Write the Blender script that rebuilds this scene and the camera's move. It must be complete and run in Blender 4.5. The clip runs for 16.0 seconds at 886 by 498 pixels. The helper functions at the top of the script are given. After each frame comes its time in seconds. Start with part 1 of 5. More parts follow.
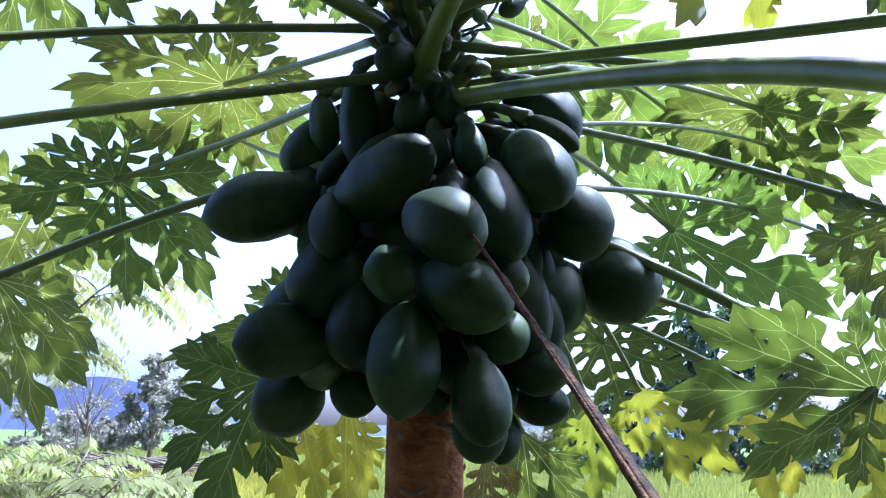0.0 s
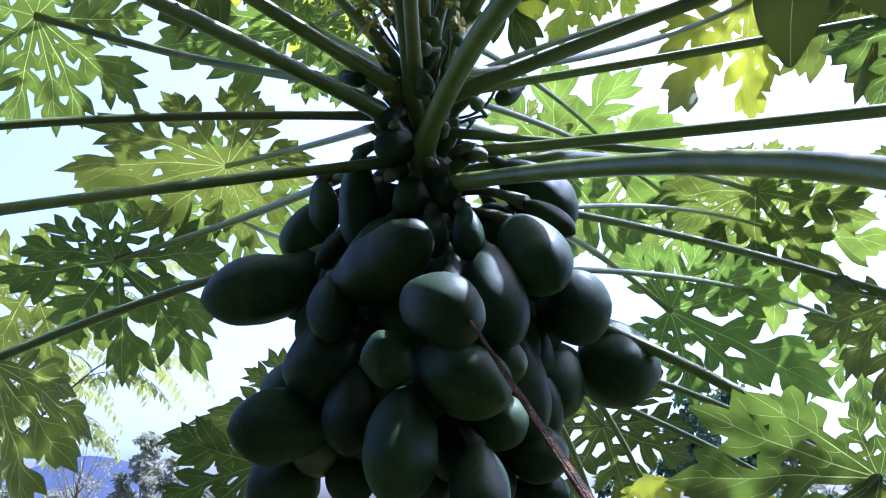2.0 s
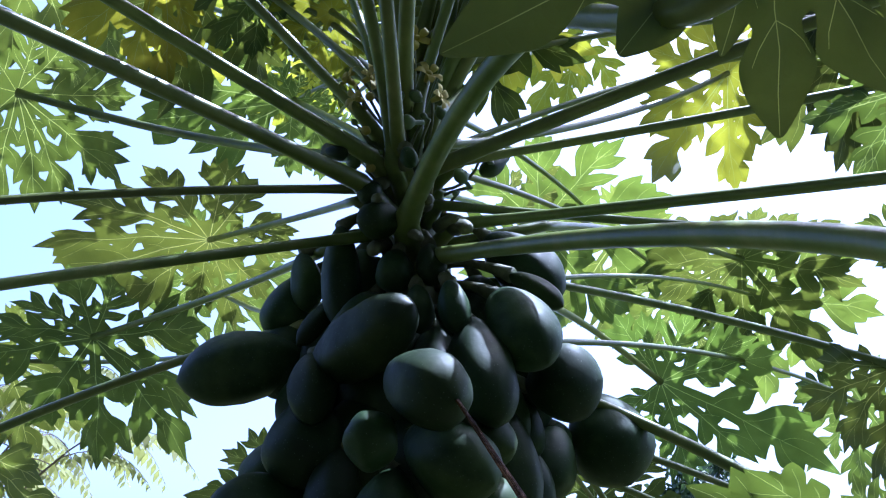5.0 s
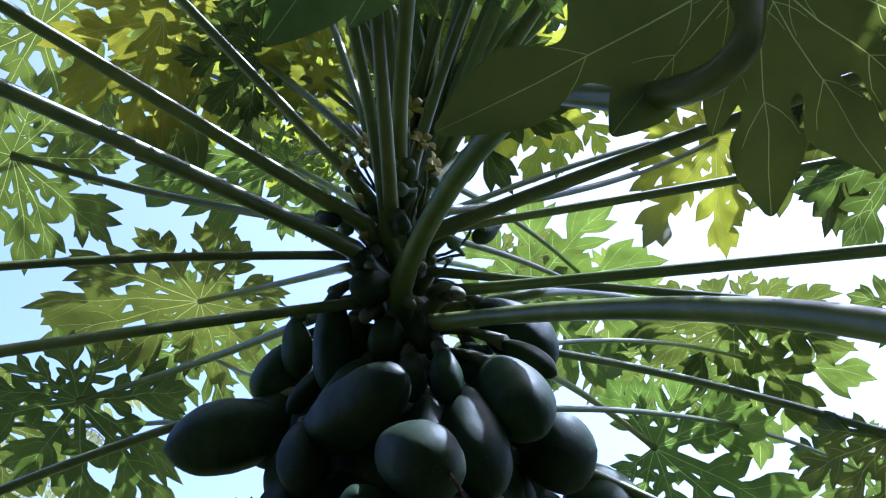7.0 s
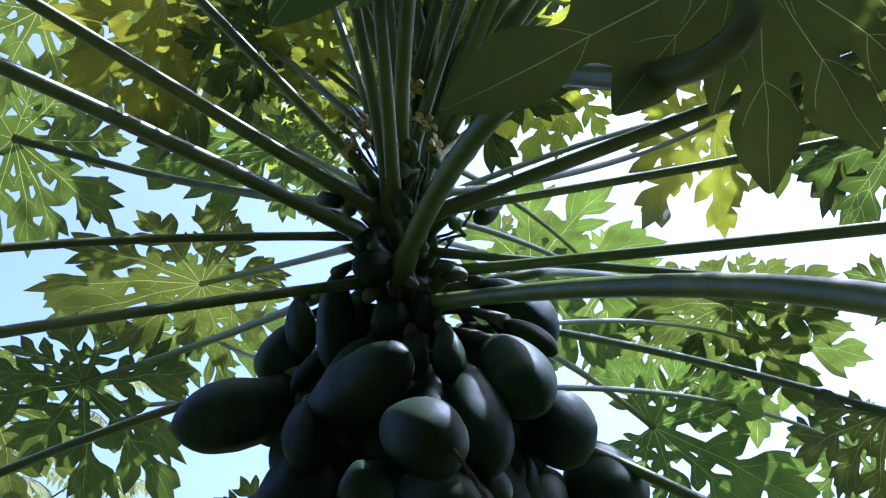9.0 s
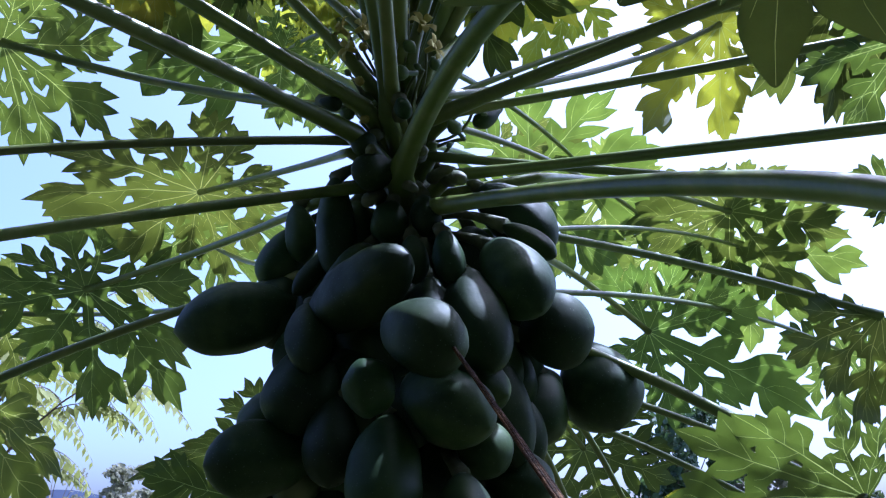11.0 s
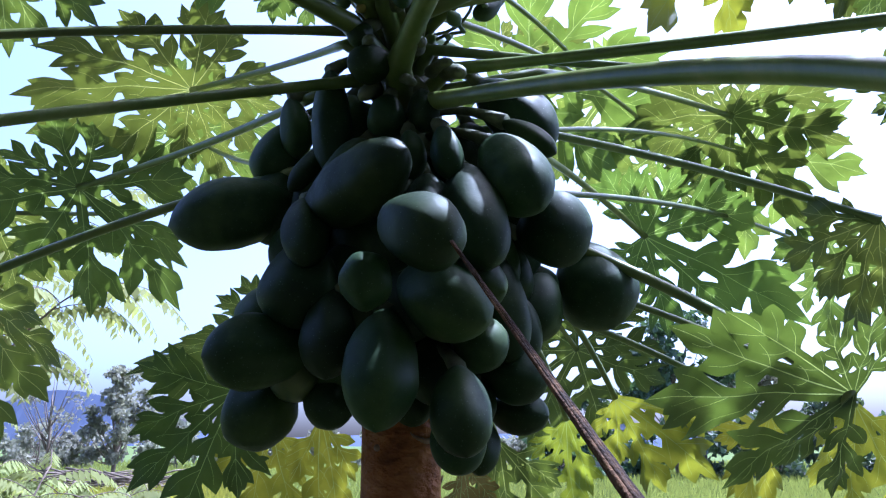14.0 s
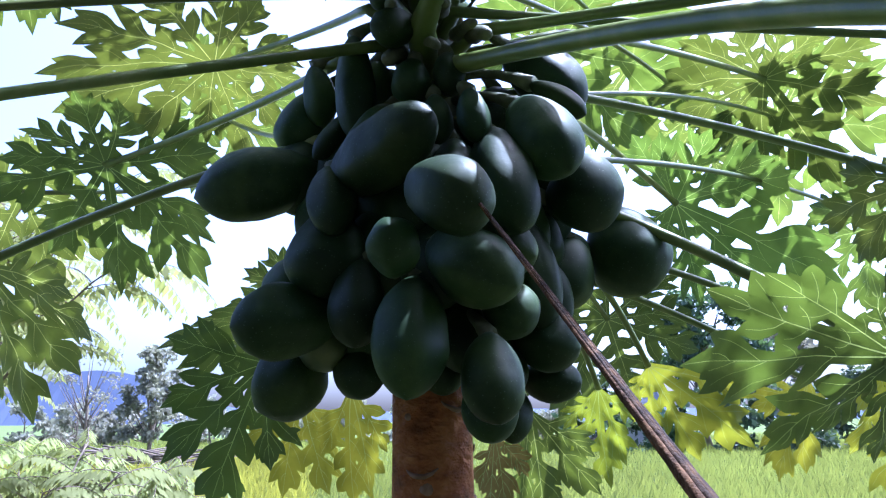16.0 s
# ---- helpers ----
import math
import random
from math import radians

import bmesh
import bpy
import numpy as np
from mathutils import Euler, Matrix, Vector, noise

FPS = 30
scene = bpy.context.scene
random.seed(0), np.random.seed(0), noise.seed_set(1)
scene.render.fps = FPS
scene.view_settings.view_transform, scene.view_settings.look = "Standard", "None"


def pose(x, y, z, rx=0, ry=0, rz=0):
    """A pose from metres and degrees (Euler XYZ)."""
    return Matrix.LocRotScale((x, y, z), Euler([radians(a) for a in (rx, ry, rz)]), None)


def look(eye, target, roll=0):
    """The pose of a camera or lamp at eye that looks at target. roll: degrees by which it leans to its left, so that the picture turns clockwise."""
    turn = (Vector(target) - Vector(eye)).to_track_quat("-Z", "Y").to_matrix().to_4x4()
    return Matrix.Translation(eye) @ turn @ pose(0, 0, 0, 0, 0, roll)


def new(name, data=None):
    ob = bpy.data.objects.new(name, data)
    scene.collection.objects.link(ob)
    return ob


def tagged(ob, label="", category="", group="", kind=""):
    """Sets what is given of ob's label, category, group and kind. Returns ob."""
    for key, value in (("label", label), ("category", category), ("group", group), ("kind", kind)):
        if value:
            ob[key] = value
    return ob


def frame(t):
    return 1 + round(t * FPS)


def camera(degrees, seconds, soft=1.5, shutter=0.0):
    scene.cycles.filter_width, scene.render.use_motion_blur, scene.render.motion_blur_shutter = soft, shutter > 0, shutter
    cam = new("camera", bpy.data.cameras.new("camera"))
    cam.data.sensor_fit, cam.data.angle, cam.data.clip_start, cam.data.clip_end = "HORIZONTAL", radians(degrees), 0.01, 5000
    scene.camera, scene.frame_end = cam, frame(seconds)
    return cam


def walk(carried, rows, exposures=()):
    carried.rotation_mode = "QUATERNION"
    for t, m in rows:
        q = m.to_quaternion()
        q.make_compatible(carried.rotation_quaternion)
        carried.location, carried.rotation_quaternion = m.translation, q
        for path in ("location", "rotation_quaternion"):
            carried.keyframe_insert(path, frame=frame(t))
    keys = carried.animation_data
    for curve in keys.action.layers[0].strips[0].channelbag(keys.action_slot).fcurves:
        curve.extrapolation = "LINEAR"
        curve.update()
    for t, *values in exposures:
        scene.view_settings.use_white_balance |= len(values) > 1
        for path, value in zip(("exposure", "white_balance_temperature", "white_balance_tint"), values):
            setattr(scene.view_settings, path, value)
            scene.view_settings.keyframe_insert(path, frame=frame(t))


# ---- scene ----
cam = camera(57.95, 16.0, soft=1.2)
PATH = [
    (0, pose(0.0000, 0.0000, 1.5000, 103.200, -1.000, -0.000)),
    (0.5, pose(-0.0008, -0.0010, 1.5022, 104.131, -0.775, 0.188)),
    (1, pose(-0.0008, -0.0060, 1.5049, 105.595, -0.784, 0.266)),
    (1.5, pose(-0.0005, -0.0083, 1.5064, 107.050, -0.881, 0.262)),
    (2, pose(0.0007, -0.0088, 1.5101, 108.654, -1.033, -0.136)),
    (2.5, pose(0.0015, -0.0102, 1.5140, 109.692, -0.763, -0.167)),
    (3, pose(0.0026, -0.0119, 1.5185, 110.490, -0.489, -0.115)),
    (5.5, pose(0.0022, 0.0202, 1.5327, 114.707, -0.084, -1.031)),
    (6, pose(0.0011, 0.0191, 1.5385, 115.918, -0.144, -1.169)),
    (6.5, pose(0.0010, 0.0127, 1.5384, 116.988, -0.014, -1.210)),
    (7, pose(-0.0007, 0.0108, 1.5415, 117.767, 0.015, -1.514)),
    (7.5, pose(-0.0022, 0.0121, 1.5425, 118.137, 0.149, -1.680)),
    (8, pose(-0.0038, 0.0034, 1.5368, 118.383, 0.207, -1.600)),
    (8.5, pose(-0.0056, 0.0032, 1.5349, 117.986, 0.262, -1.492)),
    (9, pose(-0.0075, 0.0013, 1.5305, 116.597, 0.219, -1.569)),
    (9.5, pose(-0.0095, 0.0154, 1.5270, 113.079, 0.351, -1.806)),
    (12, pose(-0.0092, 0.0037, 1.5141, 109.493, 0.361, -1.481)),
    (12.5, pose(-0.0086, 0.0120, 1.5130, 108.541, 0.135, -1.658)),
    (13, pose(-0.0103, 0.0192, 1.5125, 107.639, 0.144, -1.889)),
    (13.5, pose(-0.0106, 0.0178, 1.5085, 105.775, 0.015, -2.197)),
    (14, pose(-0.0122, 0.0273, 1.5033, 103.826, -0.098, -2.127)),
    (14.5, pose(-0.0132, 0.0309, 1.5003, 102.954, -0.185, -2.100)),
    (15, pose(-0.0133, 0.0391, 1.4968, 101.550, -0.011, -1.675)),
    (15.5, pose(-0.0149, 0.0480, 1.4959, 100.904, 0.063, -1.334)),
    (16, pose(-0.0150, 0.0519, 1.4928, 102.163, 0.462, -0.074)),
]
EXPOSURES = [(0.0, 2.2, 4600, 25), (3.0, 1.95, 4600, 25), (5.5, 1.75, 4600, 25), (7.0, 1.52, 4600, 25), (9.5, 1.45, 4600, 25), (13.0, 1.6, 4600, 25), (14.0, 1.85, 4600, 25), (16.0, 2.25, 4600, 25)]
walk(cam, PATH, EXPOSURES)

# ---------------------------------------------------------------- light
SUN_ELEVATION, SUN_AZIMUTH = 66.0, 64.0  # azimuth from straight ahead towards the right
world = bpy.data.worlds.new("sky")
scene.world = world
world.use_nodes = True
wn, wl = world.node_tree.nodes, world.node_tree.links
sky = wn.new("ShaderNodeTexSky")
sky.sky_type, sky.sun_disc = "NISHITA", False
sky.sun_elevation, sky.sun_rotation = radians(SUN_ELEVATION), radians(SUN_AZIMUTH)
sky.dust_density, sky.air_density, sky.ozone_density = 5.5, 0.65, 0.3
wl.new(sky.outputs[0], wn["Background"].inputs[0])
wn["Background"].inputs[1].default_value = 0.15
sun_data = bpy.data.lights.new("sun", "SUN")
sun_data.energy, sun_data.angle, sun_data.color = 4.4, radians(0.6), (1.0, 0.96, 0.88)
sun = new("sun", sun_data)
e_, a_ = radians(SUN_ELEVATION), radians(SUN_AZIMUTH)
sun_way = Vector((math.sin(a_) * math.cos(e_), math.cos(a_) * math.cos(e_), math.sin(e_)))
sun.matrix_world = look(sun_way * 30, (0, 0, 0))


# ---------------------------------------------------------------- materials
def material(name):
    m = bpy.data.materials.new(name)
    m.use_nodes = True
    return m, m.node_tree.nodes, m.node_tree.links


def mixed_colour(n, l, scale, stops, detail=6.0, space="Object", stretch=(1, 1, 1), seed=0.0):
    """A noise in object space through a colour ramp; returns (colour socket, value socket, mapped coordinate)."""
    tc, mp = n.new("ShaderNodeTexCoord"), n.new("ShaderNodeMapping")
    mp.inputs["Scale"].default_value = stretch
    mp.inputs["Location"].default_value = (seed, seed * 1.7, seed * 0.3)
    l.new(tc.outputs[space], mp.inputs[0])
    nz, rp = n.new("ShaderNodeTexNoise"), n.new("ShaderNodeValToRGB")
    nz.inputs["Scale"].default_value, nz.inputs["Detail"].default_value = scale, detail
    nz.inputs["Roughness"].default_value = 0.62
    l.new(mp.outputs[0], nz.inputs["Vector"])
    l.new(nz.outputs["Fac"], rp.inputs[0])
    while len(rp.color_ramp.elements) < len(stops):
        rp.color_ramp.elements.new(0.5)
    for e, (p, c) in zip(rp.color_ramp.elements, stops):
        e.position, e.color = p, (*c, 1)
    return rp.outputs[0], nz.outputs["Fac"], mp.outputs[0]


def bumped(n, l, height, strength, distance, bsdf):
    b = n.new("ShaderNodeBump")
    b.inputs["Strength"].default_value, b.inputs["Distance"].default_value = strength, distance
    l.new(height, b.inputs["Height"])
    l.new(b.outputs[0], bsdf.inputs["Normal"])


def varied(n, l, colour, hue=0.03, value=0.35):
    """Shifts a colour a little from object to object."""
    info, hsv = n.new("ShaderNodeObjectInfo"), n.new("ShaderNodeHueSaturation")
    r1, r2 = n.new("ShaderNodeMapRange"), n.new("ShaderNodeMapRange")
    r1.inputs["To Min"].default_value, r1.inputs["To Max"].default_value = 0.5 - hue, 0.5 + hue
    r2.inputs["To Min"].default_value, r2.inputs["To Max"].default_value = 1 - value, 1 + value
    mul, fr = n.new("ShaderNodeMath"), n.new("ShaderNodeMath")
    mul.operation, mul.inputs[1].default_value = "MULTIPLY", 7.31
    fr.operation = "FRACT"
    l.new(info.outputs["Random"], mul.inputs[0])
    l.new(mul.outputs[0], fr.inputs[0])
    l.new(info.outputs["Random"], r1.inputs[0])
    l.new(fr.outputs[0], r2.inputs[0])
    l.new(r1.outputs[0], hsv.inputs["Hue"])
    l.new(r2.outputs[0], hsv.inputs["Value"])
    l.new(colour, hsv.inputs["Color"])
    return hsv.outputs[0]


def rough_material(name, scale, stops, rough=0.6, bump=0.3, depth=0.003, stretch=(1, 1, 1), fine=6.0, vary=0.0, spec=0.5):
    m, n, l = material(name)
    p = n["Principled BSDF"]
    col, val, co = mixed_colour(n, l, scale, stops, stretch=stretch)
    l.new(varied(n, l, col, 0.015, vary) if vary else col, p.inputs["Base Color"])
    p.inputs["Roughness"].default_value = rough
    p.inputs["Specular IOR Level"].default_value = spec
    nz = n.new("ShaderNodeTexNoise")
    nz.inputs["Scale"].default_value, nz.inputs["Detail"].default_value = scale * fine, 5
    l.new(co, nz.inputs["Vector"])
    bumped(n, l, nz.outputs["Fac"], bump, depth, p)
    return m


def leaf_material(name, front, through_colour, share=0.55, rough=0.5, scale=9.0, vary=0.3, hue=0.02):
    """A thin leaf: gloss and colour from its face, and light that comes through it."""
    m, n, l = material(name)
    p, out = n["Principled BSDF"], n["Material Output"]
    dark = tuple(c * 0.66 for c in front)
    col, val, co = mixed_colour(n, l, scale, [(0.3, dark), (0.5, front), (0.72, tuple(min(1, c * 1.3) for c in front))])
    face = varied(n, l, col, hue, vary)
    tcol, _, _ = mixed_colour(n, l, scale * 0.5, [(0.32, tuple(c * 0.6 for c in through_colour)), (0.66, through_colour)], seed=3.0)
    glow = varied(n, l, tcol, hue, vary)
    p.inputs["Roughness"].default_value = rough
    p.inputs["Specular IOR Level"].default_value = 0.4
    cells = n.new("ShaderNodeTexVoronoi")
    cells.feature = "DISTANCE_TO_EDGE"
    cells.inputs["Scale"].default_value = scale * 9
    l.new(co, cells.inputs["Vector"])
    thin = n.new("ShaderNodeMapRange")
    thin.inputs["From Max"].default_value = 0.09
    l.new(cells.outputs["Distance"], thin.inputs[0])
    height = thin.outputs[0]
    bumped(n, l, height, 0.12, 0.001, p)
    l.new(face, p.inputs["Base Color"])
    tr, mix = n.new("ShaderNodeBsdfTranslucent"), n.new("ShaderNodeMixShader")
    l.new(glow, tr.inputs["Color"])
    mix.inputs[0].default_value = share
    l.new(p.outputs[0], mix.inputs[1])
    l.new(tr.outputs[0], mix.inputs[2])
    l.new(mix.outputs[0], out.inputs["Surface"])
    return m


LEAF = leaf_material("papaya_leaf", (0.054, 0.090, 0.058), (0.145, 0.195, 0.018), 0.40, vary=0.32)
# yellow of old hanging leaves; elsewhere a brighter copy of LEAF for sunlit leaves
LEAF_OLD_LIT = leaf_material("old_and_sunlit_papaya_leaf", (0.085, 0.115, 0.026), (0.42, 0.44, 0.018), 0.52, vary=0.25)
LEAF_DRY = leaf_material("withered_papaya_leaf", (0.14, 0.10, 0.04), (0.30, 0.20, 0.05), 0.4)
VEIN = leaf_material("leaf_vein", (0.20, 0.26, 0.13), (0.44, 0.52, 0.15), 0.50, scale=30)
FRUIT, n_, l_ = material("green_papaya_skin")
p_ = n_["Principled BSDF"]
c_, v_, co_ = mixed_colour(n_, l_, 7.0, [(0.28, (0.007, 0.017, 0.004)), (0.5, (0.015, 0.034, 0.008)), (0.72, (0.045, 0.072, 0.016))])
spots = n_.new("ShaderNodeTexVoronoi")
spots.inputs["Scale"].default_value = 140
l_.new(co_, spots.inputs["Vector"])
sp_r = n_.new("ShaderNodeValToRGB")
sp_r.color_ramp.elements[0].position, sp_r.color_ramp.elements[0].color = 0.05, (1, 1, 1, 1)
sp_r.color_ramp.elements[1].position, sp_r.color_ramp.elements[1].color = 0.16, (0, 0, 0, 1)
l_.new(spots.outputs["Distance"], sp_r.inputs[0])
sp_m = n_.new("ShaderNodeMixRGB")
sp_m.inputs[2].default_value = (0.06, 0.09, 0.045, 1)
l_.new(sp_r.outputs[0], sp_m.inputs[0])
l_.new(varied(n_, l_, c_, 0.012, 0.3), sp_m.inputs[1])
l_.new(sp_m.outputs[0], p_.inputs["Base Color"])
p_.inputs["Roughness"].default_value = 0.5
p_.inputs["Specular IOR Level"].default_value = 0.22
pits = n_.new("ShaderNodeTexNoise")
pits.inputs["Scale"].default_value, pits.inputs["Detail"].default_value = 55.0, 4.0
l_.new(co_, pits.inputs["Vector"])
sum_ = n_.new("ShaderNodeMath")
sum_.operation, sum_.inputs[1].default_value = "MULTIPLY_ADD", 0.35
l_.new(pits.outputs["Fac"], sum_.inputs[0])
l_.new(v_, sum_.inputs[2])
bumped(n_, l_, sum_.outputs[0], 0.35, 0.004, p_)
wax = n_.new("ShaderNodeMapRange")
wax.inputs["To Min"].default_value, wax.inputs["To Max"].default_value = 0.40, 0.72
l_.new(pits.outputs["Fac"], wax.inputs[0])
l_.new(wax.outputs[0], p_.inputs["Roughness"])
FRUIT_YELLOW = rough_material("turning_papaya_skin", 6, [(0.35, (0.022, 0.045, 0.016)), (0.75, (0.16, 0.17, 0.03))], 0.5, 0.15, 0.002)
YOUNG = rough_material("young_fruit_skin", 25, [(0.3, (0.05, 0.09, 0.03)), (0.7, (0.10, 0.15, 0.05))], 0.5, 0.1)
CALYX = rough_material("fruit_stalk", 40, [(0.3, (0.05, 0.065, 0.025)), (0.7, (0.12, 0.13, 0.06))], 0.65, 0.4)
PETIOLE = rough_material("petiole_skin", 14, [(0.3, (0.066, 0.098, 0.018)), (0.55, (0.115, 0.148, 0.030)), (0.8, (0.20, 0.205, 0.065))], 0.36, 0.2, 0.002, (1, 1, 0.25), vary=0.25, spec=0.5)
BARK = rough_material("papaya_bark", 15, [(0.28, (0.065, 0.022, 0.006)), (0.48, (0.25, 0.088, 0.020)), (0.72, (0.42, 0.19, 0.060))], 0.75, 1.0, 0.02, (1, 1, 1.5), fine=3, spec=0.3)
SCAR = rough_material("leaf_scar", 30, [(0.3, (0.13, 0.075, 0.045)), (0.7, (0.30, 0.20, 0.12))], 0.85, 0.6, 0.003)
SHOOT = rough_material("young_stem_skin", 16, [(0.3, (0.06, 0.085, 0.03)), (0.7, (0.17, 0.18, 0.08))], 0.6, 0.5, 0.004)
FLOWER = rough_material("cream_petal", 40, [(0.3, (0.24, 0.20, 0.03)), (0.7, (0.36, 0.32, 0.08))], 0.7, 0.1, spec=0.2)
DRY = rough_material("dead_petiole", 45, [(0.3, (0.014, 0.006, 0.002)), (0.5, (0.050, 0.024, 0.008)), (0.75, (0.17, 0.088, 0.034))], 0.75, 0.9, 0.003, spec=0.15)
n_, l_ = DRY.node_tree.nodes, DRY.node_tree.links
isle, tone = n_.new("ShaderNodeNewGeometry"), n_.new("ShaderNodeHueSaturation")
span = n_.new("ShaderNodeMapRange")
span.inputs["To Min"].default_value, span.inputs["To Max"].default_value = 0.35, 1.5
l_.new(isle.outputs["Random Per Island"], span.inputs[0])
l_.new(span.outputs[0], tone.inputs["Value"])
base_ = n_["Principled BSDF"].inputs["Base Color"]
l_.new(base_.links[0].from_socket, tone.inputs["Color"])
l_.new(tone.outputs[0], base_)
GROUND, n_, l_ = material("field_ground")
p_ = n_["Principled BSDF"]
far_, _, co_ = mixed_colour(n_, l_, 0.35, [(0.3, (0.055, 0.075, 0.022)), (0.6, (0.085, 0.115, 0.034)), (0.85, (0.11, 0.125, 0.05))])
# darker near the tree: shade put into the ground colour to cut bounce
near_shade_, _, _ = mixed_colour(n_, l_, 2.5, [(0.3, (0.024, 0.021, 0.012)), (0.5, (0.036, 0.036, 0.017)), (0.7, (0.036, 0.058, 0.016))])
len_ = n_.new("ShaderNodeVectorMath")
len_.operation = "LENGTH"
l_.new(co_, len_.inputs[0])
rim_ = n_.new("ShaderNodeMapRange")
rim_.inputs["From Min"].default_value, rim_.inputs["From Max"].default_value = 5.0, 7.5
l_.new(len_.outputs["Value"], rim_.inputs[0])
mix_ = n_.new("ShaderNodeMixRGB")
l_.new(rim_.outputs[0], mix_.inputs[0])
l_.new(near_shade_, mix_.inputs[1])
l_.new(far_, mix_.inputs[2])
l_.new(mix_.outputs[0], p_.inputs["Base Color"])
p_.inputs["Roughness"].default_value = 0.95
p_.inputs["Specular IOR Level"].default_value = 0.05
BLADE = leaf_material("rice_blade", (0.135, 0.165, 0.035), (0.32, 0.37, 0.06), 0.42, rough=0.9, scale=0.4, vary=0.0)
WEED = leaf_material("weed_leaf", (0.20, 0.21, 0.025), (0.42, 0.42, 0.04), 0.4, rough=0.7, scale=0.6, vary=0.0)
PINNATE = leaf_material("pale_leaflet", (0.19, 0.22, 0.075), (0.34, 0.40, 0.10), 0.42, rough=0.95, scale=2.0, vary=0.15)
FAR_LEAF = leaf_material("far_foliage", (0.05, 0.078, 0.045), (0.10, 0.15, 0.04), 0.3, scale=0.5, vary=0.25)
# greyed and lightened: distance haze put into the foliage colour
HAZED_FAR_LEAF = leaf_material("haze_paled_foliage", (0.16, 0.16, 0.115), (0.26, 0.26, 0.16), 0.42, rough=0.8, scale=0.5, vary=0.15)
TWIG = rough_material("grey_twig", 8, [(0.3, (0.075, 0.055, 0.038)), (0.7, (0.17, 0.13, 0.09))], 0.85, 0.3, 0.004)
# blue of distance haze is put into the hill colour
HILL = rough_material("haze_tinted_hill", 0.004, [(0.3, (0.055, 0.066, 0.105)), (0.7, (0.072, 0.085, 0.13))], 1.0, 0.2, 2.0, spec=0.0)
ROOF = rough_material("grey_roof", 3, [(0.3, (0.12, 0.13, 0.15)), (0.7, (0.22, 0.23, 0.25))], 0.8, 0.3)
PLASTER = rough_material("old_plaster", 2, [(0.3, (0.25, 0.24, 0.22)), (0.7, (0.36, 0.35, 0.32))], 0.9, 0.3)
# kept very dark for the added walls that block sky light
DARK_WOOD = rough_material("dark_blocker_boards", 3, [(0.3, (0.016, 0.014, 0.012)), (0.7, (0.034, 0.030, 0.026))], 0.9, 0.4, 0.004, (6, 6, 0.4))


# ---------------------------------------------------------------- shapes
from mathutils import geometry


def part(name, bm, mat, parent=None, label="", smooth=True):
    me = bpy.data.meshes.new(name)
    bm.to_mesh(me)
    bm.free()
    for m in mat if isinstance(mat, (list, tuple)) else [mat]:
        me.materials.append(m)
    if smooth:
        me.shade_smooth()
    ob = new(name, me)
    if parent:
        ob.parent = parent
        ob.matrix_parent_inverse = parent.matrix_world.inverted()
    if label:
        tagged(ob, label)
    return ob


def thing(name, at, label, category, group="", kind=""):
    ob = new(name)
    ob.empty_display_size = 0.1
    ob.matrix_world = Matrix.Translation(at)
    return tagged(ob, label, category, group, kind)


def frame_along(way, hint=Vector((0, 0, 1))):
    way = way.normalized()
    side = way.cross(hint)
    if side.length < 1e-4:
        side = way.cross(Vector((1, 0, 0)))
    side.normalize()
    return side, side.cross(way)


def tube(bm, points, radii, sides=10, flat=1.0, mat=0, wobble=0.0, rnd=None):
    """A closed tube along a list of points; flat squeezes it upright."""
    rings, count, side = [], len(points), None
    for i, p in enumerate(points):
        way = (points[min(i + 1, count - 1)] - points[max(i - 1, 0)]).normalized()
        if side is None:
            side = way.cross(Vector((0, 0, 1)) if abs(way.z) < 0.9 else Vector((0, 1, 0)))
        side = (side - way * side.dot(way)).normalized()
        up = side.cross(way)
        ring = []
        for k in range(sides):
            w = 2 * math.pi * k / sides
            r = radii[i] * (1 + (rnd.uniform(-wobble, wobble) if rnd else 0))
            ring.append(bm.verts.new(p + side * math.cos(w) * r + up * math.sin(w) * r * flat))
        rings.append(ring)
    for a, b in zip(rings, rings[1:]):
        for k in range(sides):
            f = bm.faces.new((a[k], a[(k + 1) % sides], b[(k + 1) % sides], b[k]))
            f.material_index = mat
    for ring in (rings[0][::-1], rings[-1]):
        bm.faces.new(ring).material_index = mat


def arc(p0, mid, p1, count):
    """Points on the smooth bow from p0 through mid to p1."""
    p0, mid, p1 = Vector(p0), Vector(mid), Vector(p1)
    c = mid * 2 - (p0 + p1) / 2
    return [p0 * (1 - t) ** 2 + c * 2 * t * (1 - t) + p1 * t * t for t in (i / (count - 1) for i in range(count))]


def club(base, way, length, root, full, tip=1.7):
    """Outline of one side lobe: narrow where it leaves the midrib, broad beyond its middle, bluntly pointed."""
    side = Vector((way.y, -way.x))
    left, right = [], []
    for s in (0.0, 0.12, 0.25, 0.38, 0.5, 0.62, 0.74, 0.84, 0.92, 0.97):
        if s < 0.58:
            q = s / 0.58
            w = root + (full - root) * q * q * (3 - 2 * q)
        else:
            w = full * (1 - ((s - 0.58) / 0.42) ** tip)
        left.append(base + way * length * s - side * w)
        right.append(base + way * length * s + side * w)
    return left + [base + way * length] + right[::-1]


